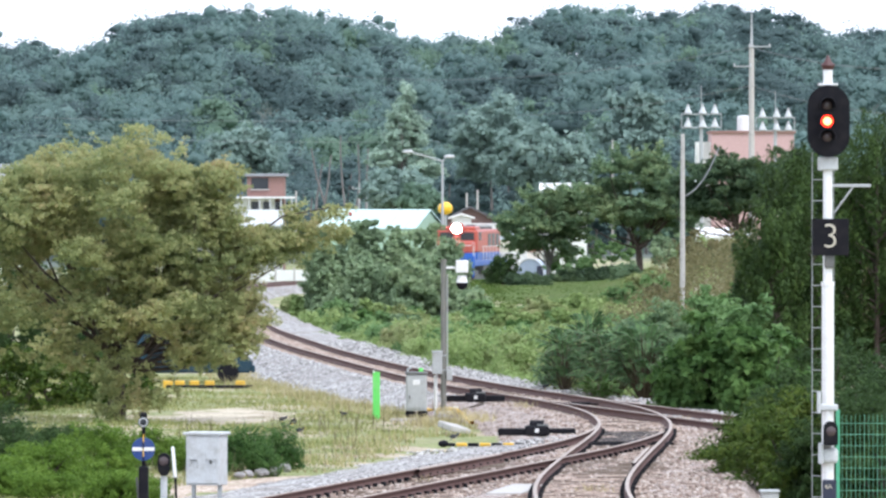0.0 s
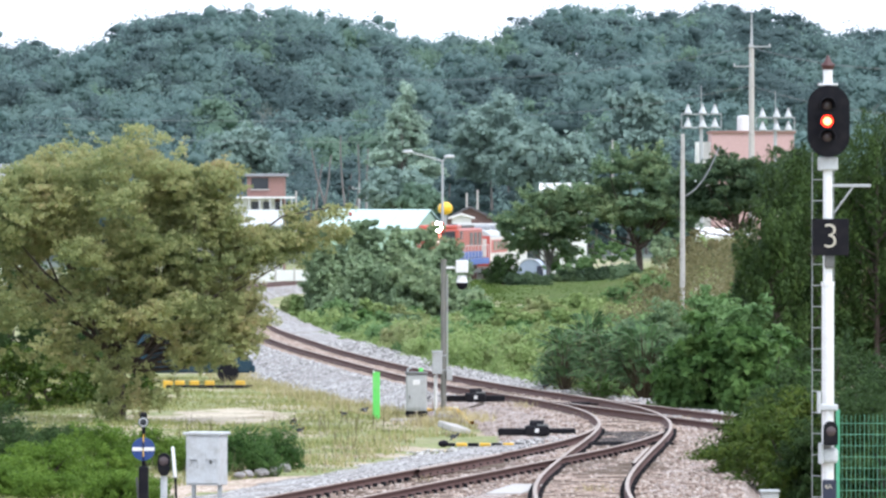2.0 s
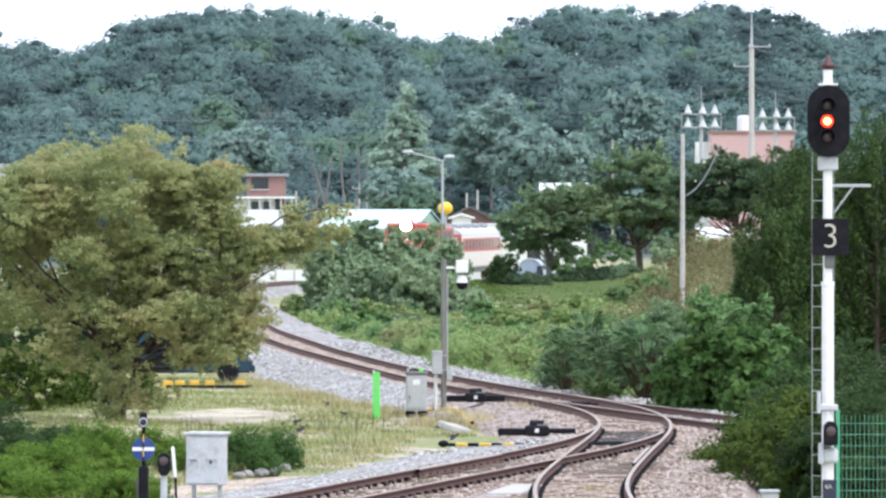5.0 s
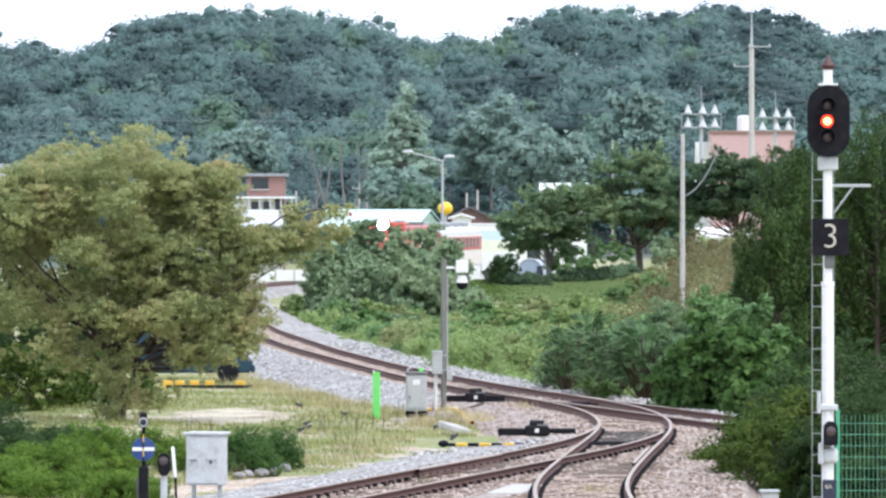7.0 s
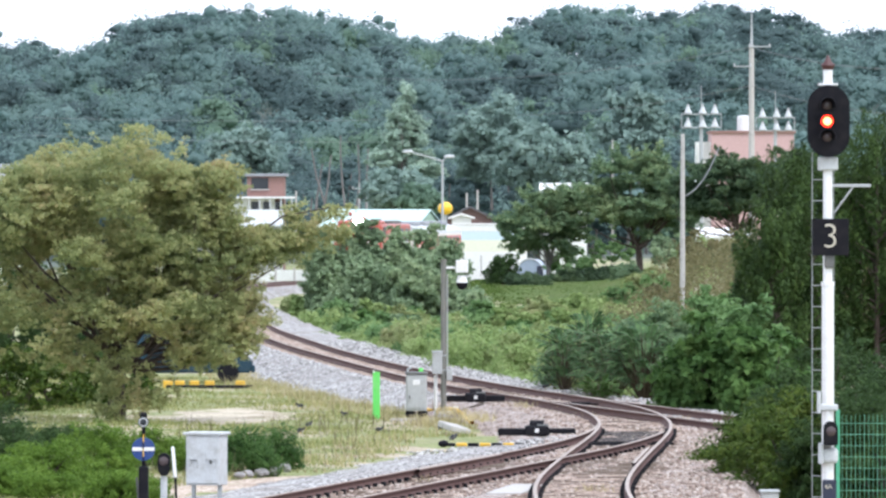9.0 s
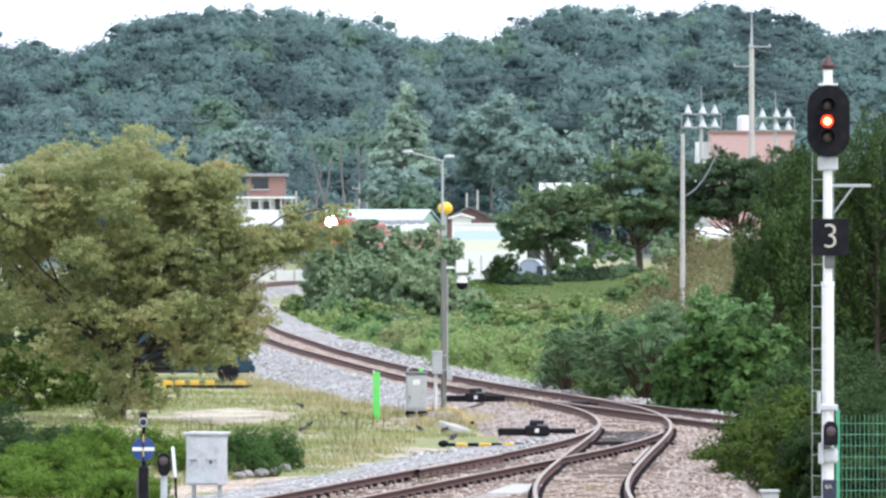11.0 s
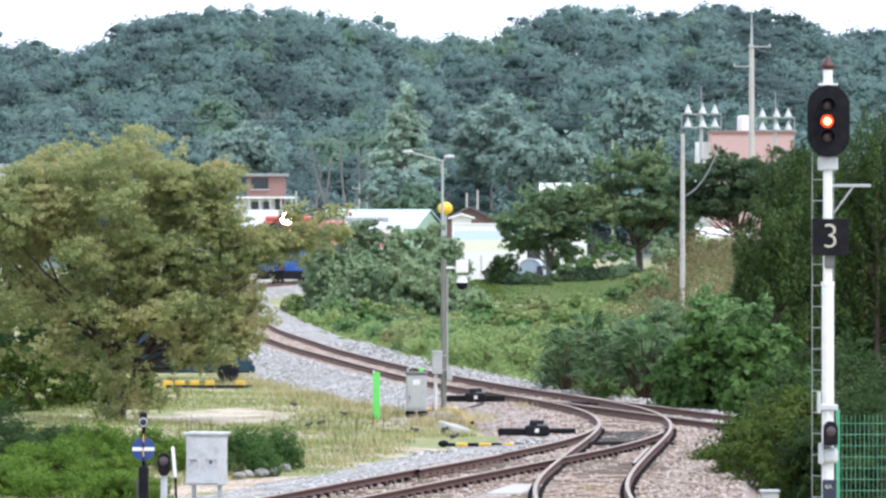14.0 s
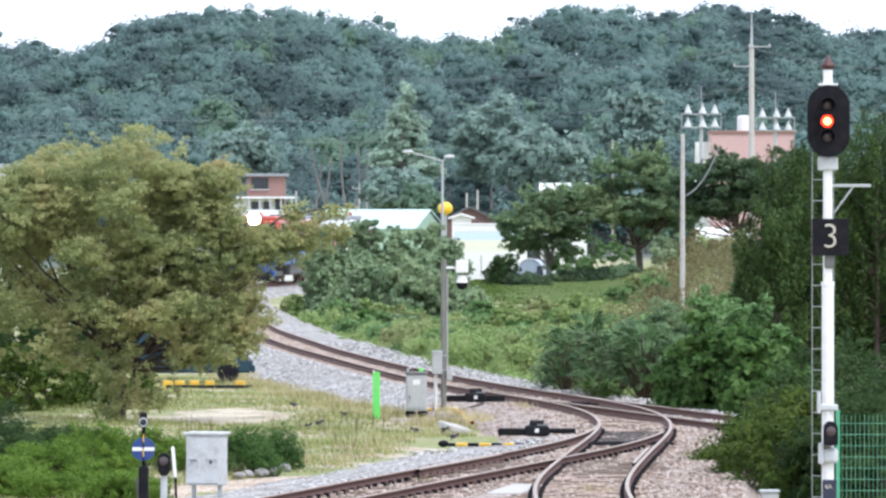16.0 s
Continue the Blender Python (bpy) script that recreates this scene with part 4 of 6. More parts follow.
slab = tagged(part("concrete_slab", box((0.5, 0.9, 0.14), (0, 0, 0), 0.03), CONCRETE), "pale broken concrete slab lying in the weeds", "concrete slab")
slab.matrix_world = pose(*(0.25, 151.4, -0.38), 6, 12, 20)
kb = tagged(part("concrete_edging", box((1.15, 0.14, 0.12), (0, 0, 0), 0.02), CONCRETE), "thin pale concrete edging beside the grey cabinet", "edging")
kb.matrix_world = pose(*(-0.66, 158.7, -0.46), 0, 0, -2)
pad = tagged(part("concrete_pad", box((0.6, 3.4, 0.1), (0, 0, 0), 0.02), CONCRETE), "flat concrete pad beside the rail", "concrete pad")
pad.matrix_world = pose(*(1.24, 113.4, -0.175), 0, 0, -8)
hs = tagged(part("yellow_cable_sleeve", tubes("sleeve", [[((-0.369, 163.93, -0.36), 0.05), ((-0.027, 163.85, -0.33), 0.05), ((0.297, 161.75, -0.28), 0.05), ((0.47, 156.8, -0.26), 0.05), ((0.657, 151.55, -0.26), 0.05)]], 8), YELLOW), "yellow plastic cable sleeve lying on the ballast", "cable sleeve")
wb = tagged(part("white_marker_block", box((0.13, 0.1, 0.14), (0, 0, 0.07), 0.015), WHITE), "small white marker block by the mast", "marker block")
wb.matrix_world = pose(*(0.297, 161.84, -0.35))
tin = empty("grey_junction_box", "small grey metal junction box on the ballast", "equipment box", (5.465, 113.47, -0.4))
part("body", box((0.3, 0.3, 0.2), (0, 0, 0.1), 0.03), GREY, tin)
part("lid", box((0.34, 0.34, 0.05), (0, 0, 0.22), 0.02), GALV, tin)


# ---- vegetation near the track ----
rng = np.random.default_rng(31)
tree("cherry_tree", "spreading cherry tree with olive and rust early autumn leaves", (-7.67, 158.97, -0.5), 1.5, 0.2,
     [((-0.3, 0, 5.05), (2.3, 2.4, 1.8), 84, 0.5, -0.9), ((0.8, -0.3, 3.7), (1.3, 1.2, 0.9), 40, 0.45, -1), ((1.7, 0, 5.45), (1.1, 0.9, 0.6), 34, 0.36, -0.9), ((2.55, 0, 5.85), (0.5, 0.4, 0.18), 8, 0.2, -1), ((2.2, 0, 4.65), (0.95, 0.9, 0.6), 36, 0.34, -0.9), ((2.35, 0.3, 3.2), (1.15, 1.4, 0.95), 34, 0.42, -0.9), ((3.2, 0.2, 4.15), (1.35, 0.8, 0.5), 64, 0.27, -1), ((4.4, 0.3, 4.8), (0.55, 0.5, 0.34), 10, 0.17, -1), ((4.6, 0.3, 4.2), (0.5, 0.5, 0.2), 6, 0.17, -1), ((4.75, 0.2, 4.5), (0.7, 0.5, 0.35), 13, 0.16, -1), ((5.2, 0.3, 4.98), (0.32, 0.3, 0.16), 8, 0.16, -1), ((2.95, 0.2, 2.4), (0.55, 0.9, 0.6), 14, 0.28, -1),
      ((-2.6, 0, 4.75), (1.9, 1.8, 1.6), 50, 0.52, -0.9), ((-2.4, 0, 3.0), (2.2, 1.8, 1.1), 27, 0.42, -0.9), ((1.0, -0.6, 2.8), (2.2, 1.4, 1.0), 40, 0.42, -1), ((-1.9, -0.5, 2.1), (2.0, 1.5, 0.7), 16, 0.32, -1), ((2.3, 0, 2.15), (1.15, 0.9, 0.6), 36, 0.32, -1),
      ((0.25, -0.9, 1.0), (0.85, 0.4, 0.95), 46, 0.17, -1), ((-0.1, -0.8, 0.5), (0.45, 0.3, 0.4), 14, 0.15, -1), ((1.1, -0.6, 0.72), (0.6, 0.4, 0.14), 6, 0.12, -1), ((2.0, -0.6, 1.65), (1.15, 0.6, 0.35), 32, 0.26, -1), ((-0.8, -0.6, 1.6), (0.9, 0.6, 0.4), 14, 0.22, -1)],
     205000, 0.08, CHERRY, BARK, 0.75, 40, shoots=380, spray=0.42, hold=0.3, twigs=28, twig=0.6)
rng = np.random.default_rng(32)
for x, y, w, h in ((20, 742, 0.9, 1.5), (95, 735, 0.9, 1.2), (165, 730, 0.8, 1.1), (235, 728, 0.7, 1.0), (-40, 735, 1.0, 1.9)):
    d = round(5.14 * 12000 / (y - 360), 2) + 6
    shrub("undergrowth_bush", "dark green bush in the cherry tree's shade", ((x - 784) / 12000 * d, d, -0.5), (w, w, h), int(5000 * w), 0.1, BOX_LEAF, 40, 0.25, low=-0.6)
for x, y, w, h, mat, nm, lb in ((1415, 880, 1.35, 1.8, BOX_LEAF, "boxwood_bush", "large rounded olive green boxwood bush"), (1325, 866, 0.8, 1.25, BOX_LEAF, "boxwood_bush", "rounded olive green boxwood bush"),
                                (1500, 884, 1.2, 1.85, DARK_LEAF, "boxwood_bush", "large dark green boxwood bush behind the fence"), (1560, 890, 1.2, 2.0, DARK_LEAF, "boxwood_bush", "tall dark green boxwood bush behind the fence"), (1262, 843, 0.35, 0.45, BOX_LEAF, "boxwood_bush", "low outlying boxwood tuft")):
    d = round(5.09 * 12000 / (y - 360), 2)
    shrub(nm, lb, ((x - 784) / 12000 * d, d, -0.45), (w, w, h), int(20000 * w), 0.056, mat, 130, 0.24, low=-0.75, hold=1.8)


def juniper(at, r, h, n):
    """A juniper of upright feathery plumes that lean outwards from the trunk, one behind another."""
    th = empty("juniper_tree", "tall dark green juniper with upright feathery sprays", "tree", at, 0, "junipers by the line")
    k = int(20 * r * h)
    zz, aa = rng.uniform(0.02, 0.93, k), rng.uniform(0, 6.3, k)
    rr = r * np.clip(1.12 - zz, 0.1, 1) ** 0.55 * rng.uniform(0.55, 1.05, k)
    foot = np.c_[rr * np.cos(aa), rr * np.sin(aa), zz * h * 0.9]
    way = unit(np.c_[np.cos(aa) * 0.28, np.sin(aa) * 0.28, np.ones(k)] + rng.normal(size=(k, 3)) * 0.1)
    long, wide = rng.uniform(0.8, 1.7, k), rng.uniform(0.17, 0.32, k)
    part("trunk", tubes("trunk", [limb((0, 0, -0.1), (0, 0, h * 0.9), 0.1, 0.01, 0.01)] + [limb((0, 0, max(0.1, p[2] - 0.4)), p, 0.03, 0.01, 0.05, 4) for p in foot[:50]]), BARK, th)
    i = rng.choice(k, n)
    t = rng.uniform(0, 1, n)
    side = unit(rng.normal(size=(n, 3)))
    c = foot[i] + way[i] * (long[i] * t)[:, None] + side * (wide[i] * np.sin(np.pi * (0.12 + 0.86 * t)) ** 0.8 * rng.uniform(0.6, 1.1, n))[:, None]
    outward = np.c_[np.cos(aa[i]), np.sin(aa[i]), np.full(n, 0.2)]
    part("crown", leaves("crown", c, 0.1, 0.15, 0.32, -2.2, side + outward * 0.3 + way[i] * (1.6 * t - 0.7)[:, None], 2.4), JUNIPER, th)
    return th


for x, r, h in ((1395, 0.8, 5.9), (1478, 0.9, 6.3), (1552, 1.0, 7.3), (1345, 0.6, 4.2), (1436, 0.8, 6.1), (1605, 1.1, 7.0), (1515, 0.85, 6.4), (1368, 0.6, 4.8)):
    d = 171 + 3 * math.sin(x)
    juniper(((x - 784) / 12000 * d, d, -0.3), r, h, 17000)
for x, d, w, h, mat, n, lf, lb in ((1285, 158, 1.2, 2.35, SHRUB_LEAF, 7500, 0.19, "fresh green broadleaf shrub by the track"), (1350, 157, 1.0, 2.1, SHRUB_LEAF, 6500, 0.19, "fresh green broadleaf shrub by the track"),
                                   (1222, 159, 0.7, 1.75, SHRUB_LEAF, 4500, 0.17, "leafy green shrub by the track"), (1320, 160, 0.9, 2.7, VINE_LEAF, 4000, 0.17, "tall pale leafy shrub by the track"),
                                   (1125, 176, 1.3, 1.75, SCRUB_LEAF, 14000, 0.11, "dark green shrub above the ballast"), (1010, 178, 0.8, 1.5, SCRUB_LEAF, 7000, 0.1, "grey-green shrub above the ballast"), (1170, 185, 1.2, 2.1, SCRUB_LEAF, 9000, 0.11, "grey-green shrub on the bank"), (1290, 190, 0.9, 2.3, VINE_LEAF, 4500, 0.17, "fresh green leafy shrub on the slope"), (1325, 184, 0.9, 2.9, SHRUB_LEAF, 4500, 0.17, "deep green leafy shrub on the slope"), (1248, 205, 0.8, 2.2, VINE_LEAF, 4000, 0.15, "fresh green leafy shrub on the slope"), (1165, 262, 1.0, 2.2, VINE_LEAF, 4500, 0.18, "pale green leafy shrub on the slope")):
    shrub("broadleaf_shrub", lb, ((x - 784) / 12000 * d, d, -0.35), (w, w, h), int(n * 1.25), lf, mat, 75, 0.32, low=-0.8, hold=1.1)


def sumac(at, w, h, fronds, long, mat, label):
    """A shrub of arching fronds: a bare rib with paired narrow leaflets that hang from it."""
    th = empty("sumac_shrub", label, "shrub", at)
    ribs, pts, along, normal = [], [], [], []
    for i in range(fronds):
        a, e = rng.uniform(0, 6.3), rng.uniform(0.15, 1.35)
        foot = np.array([math.cos(a) * w * rng.uniform(0.1, 0.75), math.sin(a) * w * rng.uniform(0.1, 0.75), h * rng.uniform(0.25, 0.95)])
        go = np.array([math.cos(a) * math.cos(e), math.sin(a) * math.cos(e), math.sin(e)])
        ln = long * rng.uniform(0.6, 1.2)
        rib = [foot + go * ln * t - np.array([0, 0, 0.55 * ln * t * t]) for t in np.linspace(0, 1, 13)]
        if i % 3 == 0:
            ribs.append([(tuple(foot * (0.1, 0.1, 0)), 0.02), (tuple(foot), 0.012)])
        ribs.append([(tuple(p), 0.006) for p in rib[::3]])
        for j in range(1, 13):
            run = rib[j] - rib[j - 1]
            run = run / np.linalg.norm(run)
            cross = np.cross(run, (0, 0, 1.0))
            cross = cross / max(np.linalg.norm(cross), 1e-3)
            for sd in (-1, 1):
                ln2 = 0.13 * math.sin(math.pi * (0.15 + 0.8 * j / 12)) * long / 0.7
                v = cross * sd * 0.9 + run * 0.5 - np.array([0, 0, 0.35])
                pts.append(rib[j])
                along.append(v / np.linalg.norm(v) * ln2)
                normal.append(run * ln2 * 0.26)
    part("stem", tubes("stem", ribs, 4), STALK, th)
    p, g, s = np.array(pts), np.array(along), np.array(normal)
    v = np.stack([p, p + g * 0.5 + s, p + g, p + g * 0.5 - s], 1)
    part("fronds", mesh_of("fronds", v.reshape(-1, 3), np.arange(4 * len(p)).reshape(-1, 4)), mat, th)
    return th


for x, d, w, h, n, ln in ((1085, 170, 1.05, 1.75, 190, 0.75), (1140, 168, 0.95, 1.75, 170, 0.75), (1000, 174, 0.7, 1.6, 120, 0.7), (1180, 170, 0.6, 1.5, 90, 0.65), (1040, 177, 0.8, 2.0, 120, 0.7)):
    sumac(((x - 784) / 12000 * d, d, -0.3), w, h, n, ln, SUMAC, "dark green sumac shrub with arching feathery fronds")
sumac(((1062 - 784) / 12000 * 166, 166, -0.3), 0.55, 0.6, 110, 0.5, SHRUB_LEAF, "low bright green feathery shrub at the ballast edge")
for x, d, w, h in ((1470, 128, 1.2, 2.3), (1550, 130, 1.3, 2.5), (1620, 126, 1.2, 2.3), (1400, 134, 1.0, 1.7)):
    shrub("hedge_bush", "dark green hedge bush behind the signal", ((x - 784) / 12000 * d, d, -0.4), (w, w, h), 9500, 0.088, DARK_LEAF, 70, 0.3, low=-0.7)
for i, (x, y, w, h, mat, lb) in enumerate(((70, 860, 1.0, 0.75, BRIGHT_LEAF, "fresh green clipped shrub by the box"), (165, 848, 1.0, 0.85, BRIGHT_LEAF, "fresh green clipped shrub by the box"), (255, 832, 1.0, 0.72, BRIGHT_LEAF, "fresh green clipped shrub by the box"), (20, 870, 0.6, 0.6, BRIGHT_LEAF, "fresh green clipped shrub by the box"),
                                           (432, 842, 0.62, 0.85, SHRUB_LEAF, "rounded green shrub beside the white box"), (490, 832, 0.5, 0.72, SHRUB_LEAF, "rounded green shrub at the hedge end"), (115, 795, 0.75, 0.42, DARK_LEAF, "low dark clipped shrub"),
                                           (8, 828, 0.55, 1.25, DARK_LEAF, "dark green upright garden shrub"), (28, 834, 0.5, 0.8, DARK_LEAF, "dark green rounded garden shrub"), (0, 880, 1.0, 0.5, BRIGHT_LEAF, "deep green clipped garden shrub"), (120, 885, 1.0, 0.45, BRIGHT_LEAF, "deep green clipped garden shrub"), (220, 890, 0.8, 0.5, BRIGHT_LEAF, "deep green clipped garden shrub"), (380, 835, 0.8, 0.6, BRIGHT_LEAF, "fresh green clipped shrub behind the box"))):
    d = round(5.14 * 12000 / (y - 360), 2)
    shrub("clipped_shrub", lb, ((x - 784) / 12000 * d, d, -0.5), (w, w * 0.8, h), int(19000 * w), 0.042, mat, 90, 0.2, low=-0.5, hold=1.6)
rng = np.random.default_rng(33)
for x, d, w, h, n in ((605, 300, 1.5, 4.2, 17000), (655, 299, 1.4, 4.2, 16000), (705, 298, 1.5, 4.02, 17000), (765, 300, 1.5, 3.82, 17000), (572, 296, 0.9, 3.8, 10000), (796, 290, 0.85, 3.6, 9000), (650, 286, 1.8, 2.7, 15000), (745, 284, 1.8, 2.7, 15000), (838, 282, 0.7, 1.5, 7000)):
    shrub("thicket_bush", "grey-green bushy thicket of small trees", ((x - 784) / 12000 * d, d, -0.5), (w, w, h), n, 0.19, MID_LEAF, 200, 0.25, low=-0.6, hold=0.45)


# added bushes: they supply the dark seen through the cherry crown's gaps
for x, d, w, h in ((30, 205, 1.7, 3.6), (130, 215, 1.8, 3.7), (235, 210, 1.4, 2.6), (340, 225, 1.2, 1.9), (-60, 215, 1.8, 3.8)):
    shrub("shade_bush", "dark green bush added behind the cherry tree's gaps", ((x - 784) / 12000 * d, d, -0.5), (w, w, h), 9000, 0.13, DARK_LEAF, 50, 0.4, low=-0.6)


for i, (x, y, w, h) in enumerate(((545, 560, 0.9, 1.0), (600, 572, 0.8, 0.9), (660, 578, 1.0, 1.1), (720, 590, 0.9, 1.2), (770, 560, 1.0, 1.2), (850, 580, 1.0, 1.2), (905, 600, 0.9, 1.3), (960, 580, 1.1, 1.0), (1040, 570, 1.1, 0.8), (1110, 560, 1.2, 1.2),
                                  (850, 640, 0.7, 1.0), (905, 655, 0.7, 1.1), (950, 650, 0.7, 1.2), (800, 620, 0.7, 1.1), (1000, 610, 0.9, 1.3), (700, 620, 0.6, 0.9), (1180, 590, 1.2, 1.5), (1240, 560, 1.3, 1.5), (620, 545, 1.0, 0.9), (1150, 545, 1.2, 0.8), (1100, 640, 0.7, 1.0))):
    d = round(4.94 * 12000 / (y - 360), 2)
    px, py = (x - 784) / 12000 * d, d
    shrub("weed_clump", "tall tangled green weed clump on the bank", (px, py, float(ground_z(np.array(px), np.array(py)))), (w, w, h), int(4800 * w), 0.00058 * d, DRY_WEED if x > 1175 else (WEED, VINE_LEAF, WEED, TALL_WEED)[i % 4], 40, 0.24, "weeds", low=-0.5, up=0.9)


def weeds(name, label, xs, ys, n, height, leaf, mat, keep):
    """A bank of weeds: leaves up to an uneven height above the ground, where keep(x, y) is true."""
    x, y = rng.uniform(*xs, n), rng.uniform(*ys, n)
    ok = keep(x, y)
    x, y = x[ok], y[ok]
    top = height * np.clip(0.55 + 0.35 * wave(x, y, 1.1) + 0.25 * wave(y, x, 2.7), 0.12, 1.6)
    z = ground_z(x, y) + top * rng.uniform(0, 1, len(x)) ** 0.6
    return tagged(part(name, leaves(name, np.c_[x, y, z], leaf, 0.7), mat), label, "weeds", "", "stuff")


def right_of_main(x, y, gap):
    return x > np.interp(y, MAIN[:, 1], MAIN[:, 0]) + gap


def on_bank(x, y):
    return ~((y < 205) & (x > 0.045 * y)) & right_of_main(x, y, 3.2) & (right_of_main(x, y, 3.6) | (y > 190)) & (x > np.interp(y, RIGHT[:, 1], RIGHT[:, 0], right=-99) + 2.6) & (np.abs(x) < y * 0.072)


def mounds(name, label, xs, ys, count, n, leaf, mat, keep, size=1.0):
    """Tangled weed clumps of many heights, as one mesh of leaves."""
    x, y = rng.uniform(*xs, count), rng.uniform(*ys, count)
    ok = keep(x, y)
    x, y = x[ok], y[ok]
    tall = size * rng.uniform(0.6, 1.3, len(x)) * (1 - 0.55 * smooth(y, 235, 285) * smooth(x, 1, 3) * (1 - smooth(x, 8, 9.5))) * (1.1 - 0.45 * smooth(y, 180, 290) + 0.5 * smooth(x / y, 0.026, 0.034))
    c = np.c_[x, y, ground_z(x, y) + tall * 0.3]
    r = tall * rng.uniform(0.6, 0.95, len(x))
    c2, r2 = sprays(c, r, 8, 0.8)
    pts, d = in_balls(c2, r2, n, 0.3, 0.8)
    ok = pts[:, 2] > ground_z(pts[:, 0], pts[:, 1]) - 0.02
    pts, d = pts[ok], d[ok]
    return tagged(part(name, leaves(name, pts, leaf * pts[:, 1] / 235, 0.4, 0.4, -0.6, d, 2.0), mat), label, "weeds", "", "stuff")


spots = np.random.default_rng(5)
for i in range(34):
    py = spots.uniform(178, 275)
    px = float(np.interp(py, MAIN[:, 1], MAIN[:, 0])) + spots.uniform(4.0, 9.0)
    mat, lb = ((MID_LEAF, "grey-green leafy clump on the bank"), (SHRUB_LEAF, "deep green leafy clump on the bank"), (VINE_LEAF, "fresh green creeper clump on the bank"), (SCRUB_LEAF, "dark green scrub clump on the bank"), (WEED, "pale yellow-green weed clump on the bank"))[i % 5]
    if on_bank(np.array([px]), np.array([py]))[0] and px < 0.028 * py:
        w = spots.uniform(0.4, 0.8)
        shrub("bank_clump", lb, (px, py, float(ground_z(np.array(px), np.array(py)))), (w, w, spots.uniform(0.6, 1.15) * (1 - 0.4 * float(smooth(py, 235, 285)))), int(3600 * w), 0.0007 * py, mat, 26, 0.2, "weeds", low=-0.4, up=0.5, hold=1.5)

weeds("bank_weeds", "carpet of pale green weeds on the bank", (-9, 14), (165, 300), 30000, 0.3, 0.13, TALL_WEED, on_bank)
mounds("weed_clumps", "clumps of pale green weeds on the bank", (-9, 14), (165, 305), 360, 80000, 0.145, WEED, lambda x, y: on_bank(x, y) & (x < 0.031 * y))
mounds("tall_weed_clumps", "taller grey-green weed clumps on the bank", (-9, 14), (165, 305), 170, 42000, 0.15, TALL_WEED, lambda x, y: on_bank(x, y) & (x < 0.027 * y), 1.15)
mounds("vine_clumps", "green creeping vines over the bank", (-9, 16), (165, 305), 300, 76000, 0.16, VINE_LEAF, lambda x, y: on_bank(x, y) & (wave(x, y, 0.35) > -0.2) & (x < 0.034 * y), 1.0)
mounds("dry_weed_clumps", "tall dry brownish weeds on the slope", (5, 20), (205, 290), 260, 55000, 0.14, DRY_WEED, lambda x, y: on_bank(x, y) & (x > 0.03 * y), 1.1)
mounds("verge_weeds", "low weeds along the ballast edge", (-9, 12), (160, 300), 2600, 16000, 0.12, WEED, lambda x, y: right_of_main(x, y, 2.4) & ~right_of_main(x, y, 4.0) & (y > 172), 0.4)


def field(x, y):
    return (x < np.interp(y, LEFT[:, 1], LEFT[:, 0], right=9) - 4.7 - 0.9 * (y < 129)) & (((x + 5.2) / 1.9) ** 2 + ((y - 163) / 5.5) ** 2 > rng.uniform(0.7, 1.3, len(x))) & (x < np.interp(y, MAIN[:, 1], MAIN[:, 0]) - 3.3) & (np.abs(x) < y * 0.072)


def grass(name, label, xs, ys, n, height, mat, keep, width=0.012, lean=0.35):
    x, y = rng.uniform(*xs, n), rng.uniform(*ys, n)
    ok = keep(x, y)
    x, y = x[ok], y[ok]
    return tagged(part(name, blades(name, np.c_[x, y, ground_z(x, y)], height * np.clip(0.7 + 0.5 * wave(x, y, 0.9), 0.25, 1.5), lean, width), mat), label, "grass", "", "stuff")


grass("field_grass", "short yellow-green meadow grass", (-12, 4), (108, 200), 90000, 0.13, GRASS, lambda x, y: field(x, y) & (wave(x, y, 0.45) < 0.75), 0.014)
grass("straw_grass", "dry straw-coloured grass beside the ballast", (-12, 4), (113, 200), 24000, 0.24, STRAW, lambda x, y: field(x, y) & ~((x < np.interp(y, LEFT[:, 1], LEFT[:, 0], right=9) - 6.3) & (x < np.interp(y, MAIN[:, 1], MAIN[:, 0]) - 4.6)))
grass("dry_stalks", "sparse tall dry brown stalks in the grass", (-6, 3), (118, 165), 1500, 0.5, STALK, lambda x, y: field(x, y) & (wave(x, y, 0.6) > -0.3), 0.009, 0.12)
grass("bank_reeds", "upright pale grass blades among the bank weeds", (-9, 12), (165, 290), 16000, 0.55, WEED, lambda x, y: on_bank(x, y) & (wave(x, y, 0.5) > 0.1) & (x < 0.03 * y), 0.02)
grass("golden_verge", "golden dry weeds along the foot of the ballast", (-8, 2), (153, 205), 26000, 0.22, GOLD, lambda x, y: (x < np.interp(y, MAIN[:, 1], MAIN[:, 0]) - 3.0) & (x > np.interp(y, MAIN[:, 1], MAIN[:, 0]) - 4.3 - 0.25 * wave(x, y, 1.3)), 0.018)
grass("lawn_grass", "mown lawn under the park trees", (1, 14), (318, 402), 40000, 0.1, LAWN, lambda x, y: right_of_main(x, y, 8), 0.03)



def tufts(x, y):
    """Where weeds have come up between the rails and round the switches."""
    near = np.zeros(len(x), bool)
    for cx, cy, rx, ry in ((2.5, 113.4, 0.5, 1.0), (1.9, 160.0, 0.35, 2.5), (5.25, 149.8, 0.25, 1.2), (0.75, 152.5, 0.5, 3.0), (0.2, 157.0, 0.45, 2.5), (2.9, 157.0, 0.2, 2.0), (-0.4, 117.5, 0.2, 0.5), (3.2, 152.0, 0.15, 1.5)):
        near |= ((x - cx) / rx) ** 2 + ((y - cy) / ry) ** 2 < rng.uniform(0.1, 1.0, len(x))
    return near


x, y = rng.uniform(-1, 6, 26000), rng.uniform(112, 164, 26000)
